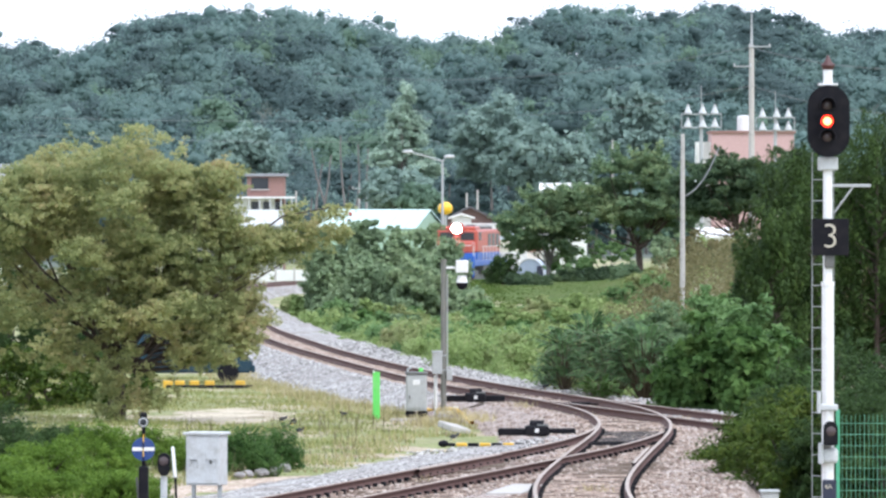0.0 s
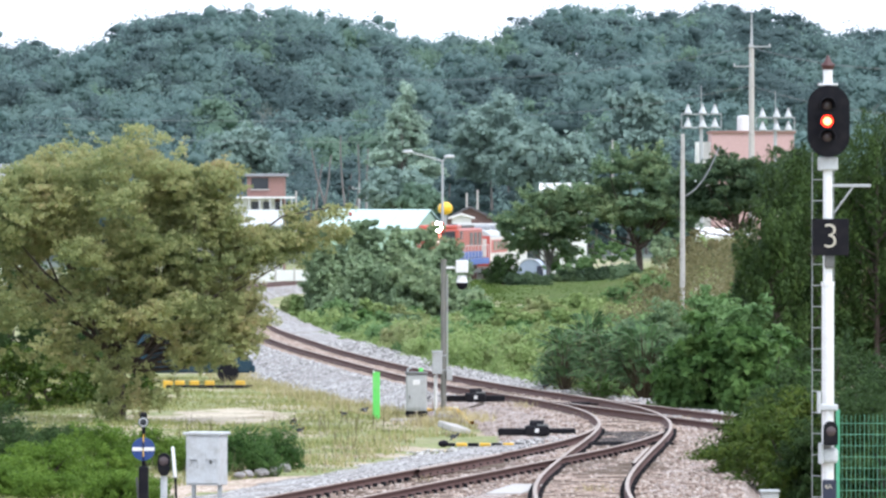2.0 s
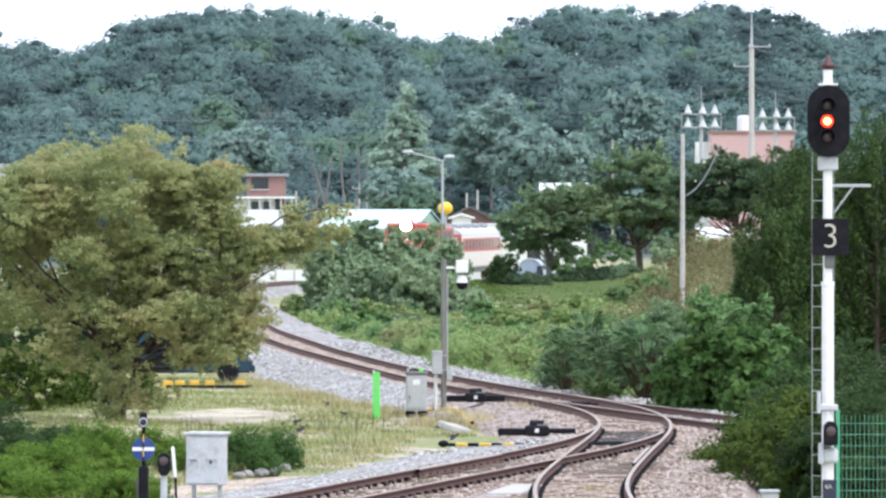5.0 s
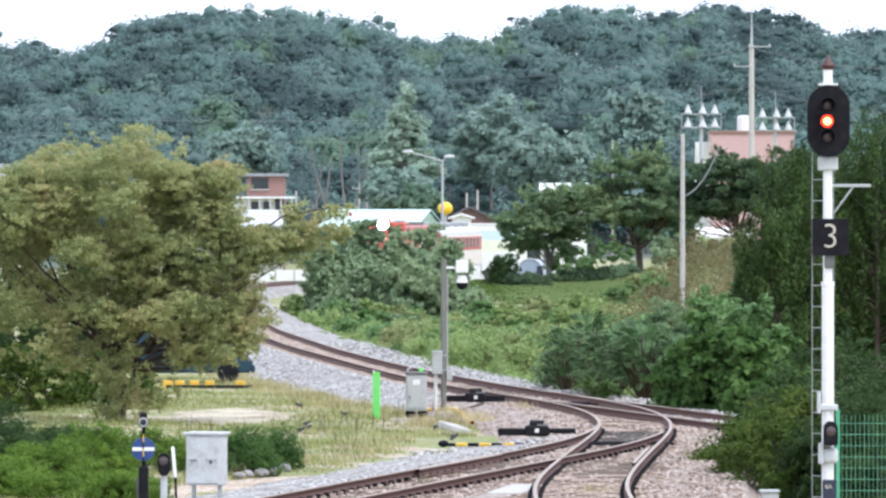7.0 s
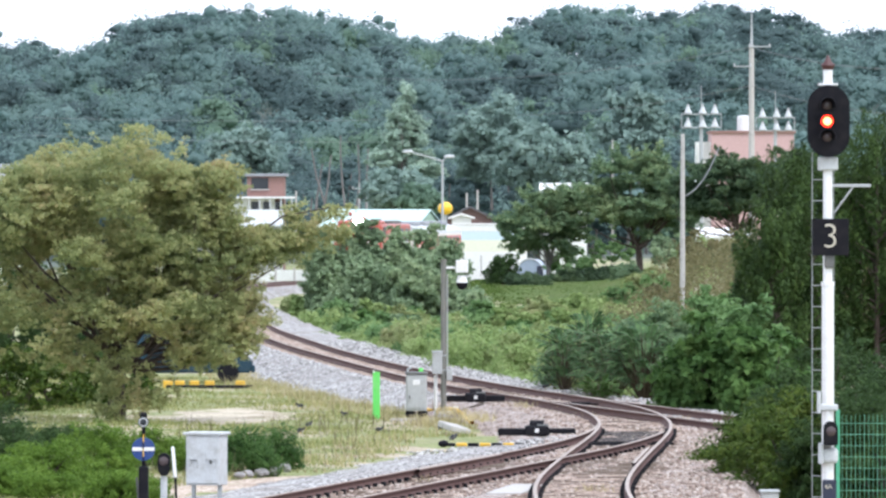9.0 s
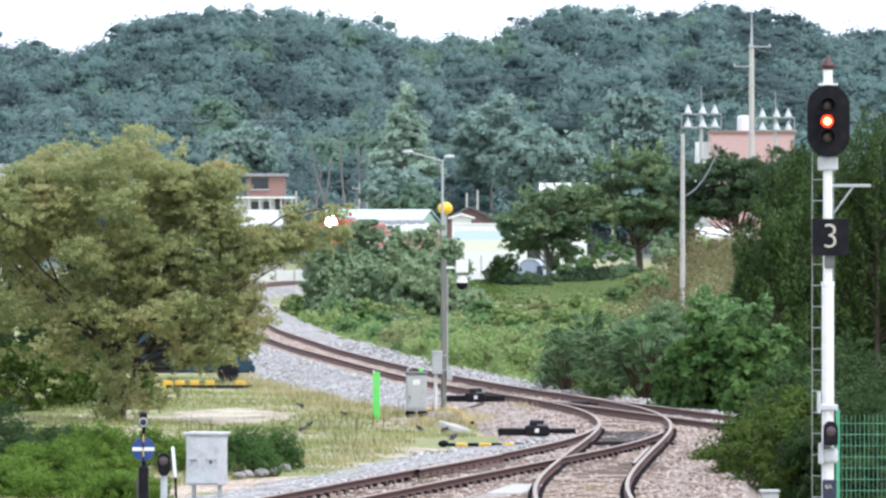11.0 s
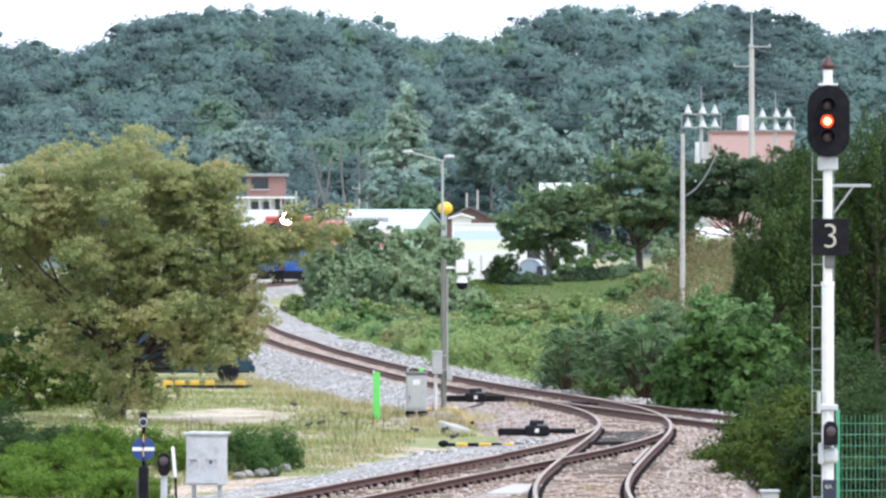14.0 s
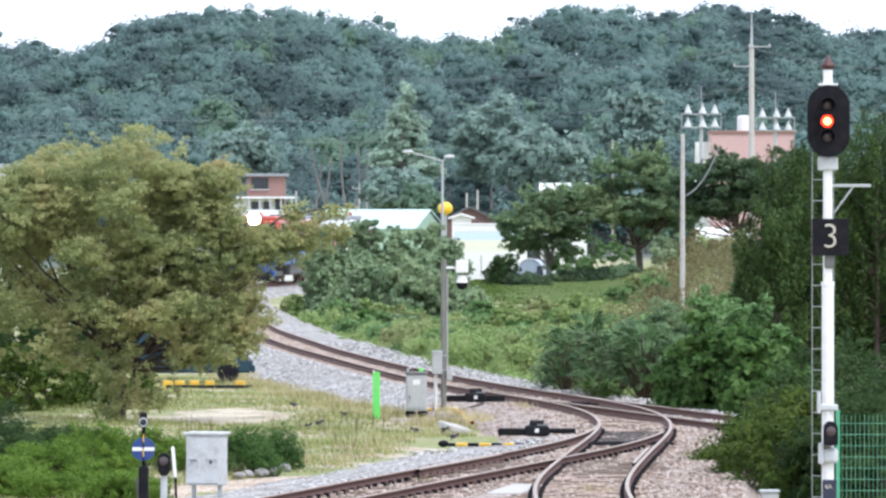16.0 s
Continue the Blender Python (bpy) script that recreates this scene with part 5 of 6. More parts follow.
ok = tufts(x, y)
tagged(part("track_weeds", blades("track_weeds", np.c_[x[ok], y[ok], np.full(ok.sum(), -0.22)], 0.17, 0.5, 0.014), STRAW), "dry straw-coloured weed tufts between the rails", "weeds", "", "stuff")

# ---- the park beyond the bank ----
rng = np.random.default_rng(34)
tree("park_tree", "round dark green park tree on the lawn", (6.11, 390, -0.008), 1.2, 0.14, [((-0.3, 0, 3.2), (2.7, 2.4, 1.75), 120, 0.46, -0.85), ((0.7, 0, 4.75), (2.0, 1.5, 0.85), 70, 0.4, -0.9)], 50000, 0.165, PARK_LEAF, PALE_BARK, 0.5, 26, shoots=120, spray=0.4, twigs=18, twig=0.75)
tree("park_tree", "wide flat-topped dark park tree", (11.101, 385, 0.245), 2.2, 0.2, [((-0.3, 0, 5.0), (2.9, 2.6, 2.6), 150, 0.5, -0.7), ((1.2, 0, 3.8), (2.3, 2.2, 1.5), 70, 0.45, -0.8), ((-1.2, 0, 3.9), (1.9, 1.6, 1.1), 40, 0.42, -0.8)], 54000, 0.165, PARK_LEAF, BARK, 0.35, 36, shoots=200, spray=0.35, twigs=18, twig=0.75)
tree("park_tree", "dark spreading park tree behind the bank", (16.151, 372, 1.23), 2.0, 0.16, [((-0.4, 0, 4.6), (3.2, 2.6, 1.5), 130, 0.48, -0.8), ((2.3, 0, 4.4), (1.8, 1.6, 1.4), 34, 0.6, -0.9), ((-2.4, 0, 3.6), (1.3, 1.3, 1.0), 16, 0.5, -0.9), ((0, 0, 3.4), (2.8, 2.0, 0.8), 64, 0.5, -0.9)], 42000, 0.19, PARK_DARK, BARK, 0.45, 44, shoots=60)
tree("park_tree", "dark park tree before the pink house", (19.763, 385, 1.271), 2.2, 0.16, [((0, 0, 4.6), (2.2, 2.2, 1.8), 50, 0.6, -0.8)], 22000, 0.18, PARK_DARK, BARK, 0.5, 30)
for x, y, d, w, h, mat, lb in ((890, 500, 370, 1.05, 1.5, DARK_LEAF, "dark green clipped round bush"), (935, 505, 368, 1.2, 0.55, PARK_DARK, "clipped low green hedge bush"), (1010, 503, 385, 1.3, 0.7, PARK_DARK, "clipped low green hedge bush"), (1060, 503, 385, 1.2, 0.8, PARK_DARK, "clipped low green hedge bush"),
                               (1105, 500, 375, 0.8, 1.0, PARK_LEAF, "green clipped round park bush"), (1075, 495, 395, 2.2, 2.5, VINE_LEAF, "pale leafy shrub behind the trees"), (1005, 495, 398, 1.5, 2.1, VINE_LEAF, "pale leafy shrub behind the hedge"), (1190, 470, 380, 1.3, 1.6, MID_LEAF, "pale leafy shrub behind the trees"), (1245, 462, 345, 1.2, 1.0, WEED, "pale leafy shrub on the slope"), (1310, 460, 345, 1.2, 0.9, WEED, "pale leafy shrub on the slope")):
    shrub("park_bush", lb, ((x - 784) / 12000 * d, d, 4.64 - (y - 360) / 12000 * d), (w, w, h), int(7000 * w), 0.115, mat, 50, 0.28, low=-0.6, hold=1.6)


def utility_pole(name, label, at, h, r, arms, mat=CONCRETE):
    th = empty(name, label, "utility pole", at)
    part("pole", rod(r, h, (0, 0, 0), r2=r * 0.7, seg=14), mat, th)
    for z, w, off in arms:
        a = part("crossarm", box((w, 0.1, 0.1), (off, -0.2, z), 0.01), GALV, th)
        for sx in (-0.45, 0.45):
            part("insulator", rod(0.06, 0.2, (off + sx * w, -0.2, z + 0.05), r2=0.03, seg=10), DIRTY_WHITE, a)
    return th


utility_pole("concrete_pole", "slim pale concrete pole standing in the weeds", (8.303, 235, 0.2), 7.049 - 0.2, 0.1, [])
power = utility_pole("power_pole", "tall concrete power pole with crossarms", (23.66, 520, -1.0), 16.773 + 1.0, 0.28, [(16.643 + 1.0, 1.7, 0.6), (15.127 + 1.0, 1.4, -0.7)])
part("spike", rod(0.12, 2.86, (0, 0, 16.773 + 1.0), r2=0.03, seg=10), GALV, power)


# ---- bare soil beside the ballast and on the field ----
def patch(name, label, rows, mat, lift=0.02):
    """A thin uneven sheet of soil on the ground, from rows of (left x, right x, y)."""
    v, w = [], 15
    for a, b, y in rows:
        for j in range(w):
            t = j / (w - 1)
            edge = 0.12 * math.sin(y * 2.1 + 9 * t) + 0.1 * math.sin(y * 4.7)
            x = a + (b - a) * t + edge
            v.append((x, y, float(ground_z(np.array(x), np.array(y))) + lift * min(1, 6 * t * (1 - t) + 0.05) - 0.004))
    i = (np.arange(len(rows) - 1)[:, None] * w + np.arange(w - 1)[None, :]).ravel()
    return tagged(part(name, mesh_of(name, v, np.stack([i, i + 1, i + 1 + w, i + w], 1)), mat), label, "soil", "", "structure")


SOIL = gravelly("sandy_soil", (0.42, 0.36, 0.26), (0.55, 0.49, 0.37), (0.66, 0.6, 0.48), 22)
VERGE_SOIL = gravelly("stony_pink_soil", (0.3, 0.225, 0.165), (0.46, 0.37, 0.285), (0.62, 0.54, 0.45), 15)
left_x = lambda y: float(np.interp(y, LEFT[:, 1], LEFT[:, 0]))
patch("soil_verge", "pinkish bare soil between grass and ballast", [(left_x(y) - 6.0 + 0.4 * math.sin(y * 0.5), left_x(y) - 4.35, y) for y in np.arange(100, 128, 0.4)], VERGE_SOIL)
patch("sandy_patch", "worn pale sandy patch in the grass", [(-5.9 - 0.9 * math.sin((y - 157) / 12 * math.pi), -4.6 + 1.1 * math.sin((y - 157) / 12 * math.pi), y) for y in np.arange(157.2, 169, 0.4)], SOIL)
patch("sandy_track", "worn sandy path under the tree", [(-13.0, -9.2 + 0.3 * math.sin(y), y) for y in np.arange(158, 164, 0.4)], SOIL)
LAWN_SOIL = painted("lawn_turf", (0.085, 0.125, 0.035), (0.14, 0.125, 0.06), 0.6, 0.95, 0.0, 0.5, 12.0)
LAWN_SOIL.node_tree.nodes["Principled BSDF"].inputs["Specular IOR Level"].default_value = 0.05
patch("lawn", "mown green lawn under the park trees", [(2.2 + 0.4 * math.sin(y * 0.2), 14.0, y) for y in np.arange(322, 402, 1.5)], LAWN_SOIL, 0.06)


# ---- buildings and lamps beyond the line ----
def shed(name, label, x0, x1, y, depth, eave, ridge, wall, roof, base=-1.4, along="x"):
    """A gabled building with plinth, walls, overhanging roof sheets and a gable window."""
    th = empty(name, label, "building", ((x0 + x1) / 2, y, base))
    w, e, r = x1 - x0, eave - base, ridge - base
    if along == "x":
        pts = [(0, 0), (depth, 0), (depth, e), (depth / 2, r), (0, e)]
        part("wall", outline(pts, w - 0.3, at=(w / 2 - 0.15, 0, 0), turn=(0, 0, 90)), wall, th)
        for s in (0, 1):
            a = (0, -0.25, e - 0.12) if s == 0 else (0, depth + 0.25, e - 0.12)
            p = [(-w / 2, a[1], a[2]), (w / 2, a[1], a[2]), (w / 2, depth / 2, r), (-w / 2, depth / 2, r)]
            bm = bmesh.new()
            vs = [bm.verts.new(q) for q in p] + [bm.verts.new((q[0], q[1], q[2] + 0.1)) for q in p]
            for f in ((0, 1, 2, 3), (7, 6, 5, 4), (0, 4, 5, 1), (1, 5, 6, 2), (2, 6, 7, 3), (3, 7, 4, 0)):
                bm.faces.new([vs[i] for i in f])
            bmesh.ops.recalc_face_normals(bm, faces=bm.faces)
            sheet = part("roof", bm, roof, th)
        for i in range(int(w / 1.5)):
            part("roof_rib", tubes("rib", [[((-w / 2 + 0.5 + 1.5 * i, -0.25, e + 0.0), 0.03), ((-w / 2 + 0.5 + 1.5 * i, depth / 2, r + 0.11), 0.03)]], 4), roof, th)
    else:
        pts = [(-w / 2, 0), (w / 2, 0), (w / 2, e), (0, r), (-w / 2, e)]
        part("wall", outline(pts, depth, at=(0, 0.3, 0)), wall, th)
        for s in (-1, 1):
            bm = bmesh.new()
            p = [(s * (w / 2 + 0.3), 0, e - 0.15), (s * (w / 2 + 0.3), depth, e - 0.15), (0, depth, r), (0, 0, r)]
            vs = [bm.verts.new(q) for q in p] + [bm.verts.new((q[0], q[1], q[2] + 0.16)) for q in p]
            for f in ((0, 1, 2, 3), (7, 6, 5, 4), (0, 4, 5, 1), (1, 5, 6, 2), (2, 6, 7, 3), (3, 7, 4, 0)):
                bm.faces.new([vs[i] for i in f])
            bmesh.ops.recalc_face_normals(bm, faces=bm.faces)
            part("roof", bm, roof, th)
    return th


DARK_BRICK = painted("dark_brown_wall", (0.16, 0.1, 0.09), (0.1, 0.08, 0.08), 0.4, 0.9)
shed("mint_warehouse", "long warehouse with a pale mint sheet roof", -11.0, -2.0, 560, 9.0, 2.6, 4.033, MINT_WALL, MINT).rotation_euler = (0, 0, radians(-15))
shed("white_warehouse", "long low building with a white sheet roof", -21.754, -13.608, 575, 9.0, 2.771, 3.969, GREY, DIRTY_WHITE)
shed("tiled_house", "small brown house with a dark tiled gable roof", 0.373, 4.107, 560, 8.0, 3.333, 4.267, DARK_BRICK, TILE, along="y")
shed("white_hut", "little white-painted hut gable before the tiled house", 0.731, 2.283, 548, 3.0, 3.498, 3.681, WHITE, WHITE, along="y")


shed("white_store", "white low building glimpsed behind the park trees", 7.7, 11.6, 540, 5.0, 5.0, 6.15, PALE_WALL, WHITE)
shed("white_store", "white low building glimpsed below the park trees", 17.6, 21.3, 470, 5.0, 2.35, 2.85, PALE_WALL, WHITE)
shed("pale_house", "pale house glimpsed behind the cherry tree", -41.2, -37.2, 600, 6.0, 6.14, 8.04, PALE_WALL, ROOF_GREY)


def painted_wall():
    th = empty("painted_wall", "long garden wall painted white, light blue and pale yellow", "wall", (3.5, 500, -1.4), 0, "", "structure")
    z = [-1.4, 1.057, 1.932, 3.057]
    for (a, b), mat, nm in zip(((z[0], z[1]), (z[1], z[2]), (z[2], z[3])), (PALE_WALL, LEMON, SKY_BLUE), ("lower_band", "yellow_band", "blue_band")):
        part(nm, box((5.4, 0.3, b - a), (0, 0, (a + b) / 2 + 1.4), 0.0), mat, th)
    part("upper_band", box((5.4, 0.32, 0.5), (0, 0, z[3] + 1.15), 0.01), PALE_WALL, th)
    part("coping", box((5.6, 0.42, 0.1), (0, 0, z[3] + 1.45), 0.02), WHITE, th)
    for i in range(4):
        part("fence_post", rod(0.03, 1.6, (-2 + 1.3 * i, -1.2, 0.6), seg=8), DARK_GREY, th)


painted_wall()


def brick_house():
    d = 600
    th = empty("brick_house", "small brick house with flat roof, blue awning and outside stair", "building", (-15.7, d, -1.4))
    w = 3.3
    part("wall", box((w, 6, 7.04 + 1.4), (0, 3, (7.04 + 1.4) / 2), 0.03), BRICK, th)
    part("roof_slab", box((w + 0.5, 6.6, 0.25), (0, 3, 7.14 + 1.4), 0.03), ROOF_GREY, th)
    wn2 = part("window", box((1.5, 0.1, 1.0), (-0.5, -0.02, 6.39 + 1.4), 0.02), GLASS_DARK, th)
    part("window_sill", box((1.7, 0.2, 0.1), (-0.5, -0.06, 5.84 + 1.4), 0.01), CONCRETE, wn2)
    part("balcony", box((5.2, 1.5, 0.18), (0, -0.8, 5.14 + 1.4), 0.02), WHITE, th)
    for i in range(6):
        part("column", box((0.14, 0.14, 1.1), (-2.4 + 0.95 * i, -1.4, 4.54 + 1.4), 0.01), DIRTY_WHITE, th)
    aw = part("awning", box((3.4, 3.0, 0.4), (-3.7, 0.5, 5.59 + 1.4), 0.08, turn=(12, 0, 0)), AWNING, th, "blue sheet awning")
    part("lean_to", box((6.5, 3.0, 1.6), (-2.4, 1.2, 4.24 + 1.4), 0.05), PALE_WALL, th)
    for i in range(4):
        part("lean_to_window", box((0.7, 0.06, 0.7), (-0.9 + 1.05 * i, -0.34, 4.44 + 1.4), 0.01), GLASS_DARK, th)
    st = part("stair_frame", tubes("stair", [[((-4.6, -0.5, 5.04 + 1.4), 0.07), ((-4.6, -0.5, 7.54 + 1.4), 0.07)], [((-2.5, -0.5, 5.14 + 1.4), 0.07), ((-2.5, -0.5, 6.74 + 1.4), 0.07)],
                                              [((-4.8, -0.5, 7.54 + 1.4), 0.09), ((-2.2, -0.5, 6.64 + 1.4), 0.09)]], 6), GALV, th)


AWNING = painted("blue_awning", (0.05, 0.11, 0.22), (0.1, 0.15, 0.2), 0.4, 0.6)
brick_house()


def pink_house():
    th = empty("pink_house", "flat-roofed pink plastered house with a white water tank", "building", (25.573, 560, -1.0))
    w, zt = 6.813, 10.52 + 1.0
    part("wall", box((w, 7, zt), (0, 3.5, zt / 2), 0.03), PINK, th)
    part("roof_edge", box((w + 0.3, 7.3, 0.22), (0, 3.5, zt), 0.04), BRICK, th)
    tk = part("water_tank", rod(0.55, 1.2, (-0.65, 2.0, zt + 0.1), seg=24), WHITE, th, "white plastic water tank")
    part("tank_lid", ball(0.52, (-0.65, 2.0, zt + 1.3), (1, 1, 0.2)), WHITE, tk)
    part("side_bay", box((1.4, 3, zt - 0.8), (-w / 2 - 0.5, 3, (zt - 0.8) / 2), 0.03), PALE_WALL, th)
    for x in (-2.4, 0.2, 2.4):
        part("window", box((1.0, 0.1, 0.9), (x, -0.02, zt - 2.9), 0.02), GLASS_DARK, th)


pink_house()


def flood_mast(x, d, foot):
    """A steel mast with two rows of three bell-shaped floodlights."""
    th = empty("floodlight_mast", "grey steel mast carrying six white bell floodlights", "floodlight mast", (x, d, foot), 0, "floodlight masts")
    top = 10.84 - foot
    part("mast", rod(0.16, top + 0.4, (0, 0, 0), r2=0.12, seg=14), GALV, th)
    part("lightning_rod", rod(0.03, 1.7, (0, 0, top + 0.4), seg=6), GALV, th)
    for z in (top - 0.85, top + 0.1):
        part("crossbar", box((2.8, 0.09, 0.09), (0, -0.12, z), 0.01), GALV, th)
    for sx in (-1.4, 1.4):
        part("frame_side", box((0.06, 0.06, 1.0), (sx, -0.12, top - 0.37), 0.01), GALV, th)
    for z in (top - 0.8, top + 0.15):
        for sx in (-0.95, 0.1, 0.95):
            lm = part("floodlight", rod(0.3, 0.5, (sx, -0.2, z), (0, 0, 0), r2=0.09, seg=18), DIRTY_WHITE, th, "white bell-shaped shade")
            part("cap", rod(0.1, 0.2, (sx, -0.2, z + 0.48), r2=0.05, seg=12), GREY, lm)


flood_mast(18.28, 480, -1.0)
flood_mast(24.5, 500, -1.0)


def street_lamp():
    th = empty("street_lamp", "tall grey steel street lamp with two arms", "street lamp", (-0.041, 492, -1.4))
    top = 7.797 + 1.4
    part("pole", rod(0.13, top, (0, 0, 0), r2=0.08, seg=14), GALV, th)
    for sx, ln, up in ((-1, 2.35, 0.55), (1, 0.35, 0.2)):
        part("arm", tubes("arm", [[((0, 0, top - 0.1), 0.06), ((sx * ln * 0.5, 0, top + up * 0.45), 0.05), ((sx * ln, 0, top + up), 0.05)]], 8), GALV, th)
        part("lamp_head", ball(0.4, (sx * (ln + 0.15), 0, top + up + 0.03), (1, 0.5, 0.35)), DIRTY_WHITE, th)


street_lamp()
rl = empty("red_marker_lamp", "small red lamp on a thin post by the warehouse", "lamp", (-7.38, 540, -1.4))
part("post", rod(0.06, 3.2 + 1.4, (0, 0, 0), seg=10), GALV, rl)
part("lamp", ball(0.14, (0, 0, 3.785 + 1.4), (1, 1, 1.4)), LOCO_RED, rl)
part("bracket", box((0.3, 0.2, 0.45), (-0.1, 0, 3.155 + 1.4), 0.03), DARK_GREY, rl)
yw = empty("yard_wall", "long low pale concrete yard wall behind the track", "wall", (-11.954, 436, -1.1), 0, "", "structure")
for i in range(6):
    part("wall_panel", box((1.15, 0.16, 1.45), (-3.0 + 1.2 * i, 0, 0.72), 0.02), PALE_WALL, yw)
    part("wall_post", box((0.12, 0.22, 1.6), (-3.6 + 1.2 * i, 0, 0.8), 0.02), CONCRETE, yw)
bl = empty("yellow_balloon_sign", "round yellow ball sign on a steel post", "ball sign", (0.177, 530, -1.4))
part("pillar", rod(0.12, 3.801 + 1.4, (0, 0, 0), seg=12), GALV, bl)
part("ball", ball(0.574, (0, 0, 4.242 + 1.4), (1, 1, 0.9), seg=32), BALL_YELLOW, bl)
for x, y, d in ((826, 342, 620), (845, 336, 620), (636, 325, 640), (649, 338, 640), (524, 338, 620), (1084, 248, 640)):
    utility_pole("distant_pole", "thin pale concrete pole among the houses", ((x - 784) / 12000 * d, d, -1.0), 4.64 - (y - 360) / 12000 * d + 1.0, 0.13, [(7.0, 1.4, 0.0)] if x in (636,) else [])


def garden_shed():
    th = empty("domed_shed", "small grey domed shelter with a dark blue side", "shelter", (5.197, 405, 0.0), -12)
    prof = [(0.8 * math.cos(a), 0.45 + 0.85 * math.sin(a)) for a in np.linspace(0, math.pi, 13)] + [(-0.8, 0), (0.8, 0)]
    part("shell", outline(prof, 1.6), SHELL, th)
    part("door", box((0.4, 0.05, 0.8), (0.62, -0.03, 0.5), 0.02), NAVY, th)
    part("rim", tubes("rim", [[((0.82 * math.cos(a), -0.02, 0.45 + 0.87 * math.sin(a)), 0.04) for a in np.linspace(0, math.pi, 14)]], 6), DIRTY_WHITE, th)


SHELL = painted("blue_grey_shell", (0.3, 0.36, 0.45), (0.25, 0.27, 0.3), 0.3, 0.4)
garden_shed()


def parked_car():
    """A blue hatchback parked side-on behind the tree, its nose towards +x."""
    th = empty("parked_car", "dark blue car parked behind the cherry tree", "car", (-7.259, 194, -0.5), 3)
    side = [(-2.1, 0.3), (1.75, 0.3), (1.82, 0.55), (1.72, 0.78), (1.1, 0.92), (0.45, 1.4), (0.2, 1.46), (-1.5, 1.46), (-2.0, 1.0), (-2.15, 0.6)]
    body = part("body", outline(side, 1.6, at=(0, -0.8, 0), bevel=0.05), CAR_BLUE, th)
    part("side_window", outline([(-1.3, 0.98), (0.9, 0.98), (0.4, 1.34), (-1.3, 1.34)], 0.02, at=(0, -0.815, 0)), GLASS_DARK, body)
    part("headlight", box((0.2, 0.3, 0.16), (1.68, -0.6, 0.68), 0.05), WHITE, body)
    part("bumper", box((0.14, 1.56, 0.22), (1.8, 0, 0.42), 0.05), CAR_BLUE, body)
    for x in (1.1, -1.4):
        for y in (-0.72, 0.72):
            w = part("wheel", rod(0.3, 0.2, (x, y + 0.1, 0.3), (90, 0, 0), seg=20), BLACK, th)
            part("rim", rod(0.18, 0.02, (x, y - 0.1, 0.3), (90, 0, 0), seg=16), BLACK, w)


parked_car()
for i, x in enumerate((297, 318, 344, 371, 425)):
    ob = tagged(part("wheel_stop", box((0.27, 0.16, 0.24), (0, 0, 0.1), 0.03), YELLOW), "yellow painted kerb block at the parking edge", "kerb block", "kerb blocks")
    ob.matrix_world = pose(*(-12.286, 188.05, -0.5)) @ pose((x - 0) / 12000 * 188.1, 0.0, 0)
kerb = empty("parking_kerb", "black kerb with yellow blocks at the parking edge", "kerb", (-6.474, 187.64, -0.52))
part("kerb_stone", box((2.4, 0.14, 0.13), (0, 0.12, 0.06), 0.02), BLACK, kerb)

for i, (x, y, r) in enumerate(((440, 842, 0.1), (462, 840, 0.12), (482, 838, 0.14), (504, 833, 0.13), (424, 845, 0.09))):
    d = round(5.1 * 12000 / (y - 360), 2)
    bm = ball(r, (0, 0, 0), (1.2, 0.9, 0.7), seg=12)
    for v in bm.verts:
        v.co *= 1 + 0.5 * noise.noise(v.co * 12 + Vector((i, 0, 0)))
    st = tagged(part("edging_stone", bm, FIELD_STONE), "rough grey edging stone by the shrubs", "stone", "edging stones")
    st.matrix_world = pose((x - 784) / 12000 * d, d, -0.42, 0, 0, 40 * i)

# overhead wires
for nm, a, b, sag in (("power_line", (23.66, 520, 16.6), (-14.187, 760, 19.207), 1.5), ("power_line", (23.66, 520, 16.6), (35.56, 420, 13.39), 1.0), ("power_line", (23.66, 520, 13.653), (35.56, 420, 10.24), 1.0),
                      ("power_line", (23.66, 520, 13.653), (-5.32, 760, 15.407), 1.5), ("telephone_line", (-38.613, 640, 12.747), (-1.28, 640, 12.64), 0.3), ("telephone_line", (-38.613, 640, 11.04), (-0.213, 640, 10.507), 0.3), ("stay_wire", (12.2, 300, 7.09), (8.342, 235, 4.875), 0.4)):
    a, b = Vector(a), Vector(b)
    w = [(a.lerp(b, u) - Vector((0, 0, sag * 4 * u * (1 - u))), 0.012 if nm == "telephone_line" else 0.022) for u in np.linspace(0, 1, 20)]
    tagged(part(nm, tubes(nm, [w], 5), GALV if nm == "telephone_line" else DARK_GREY), "thin sagging overhead wire", "cable", "overhead wires")


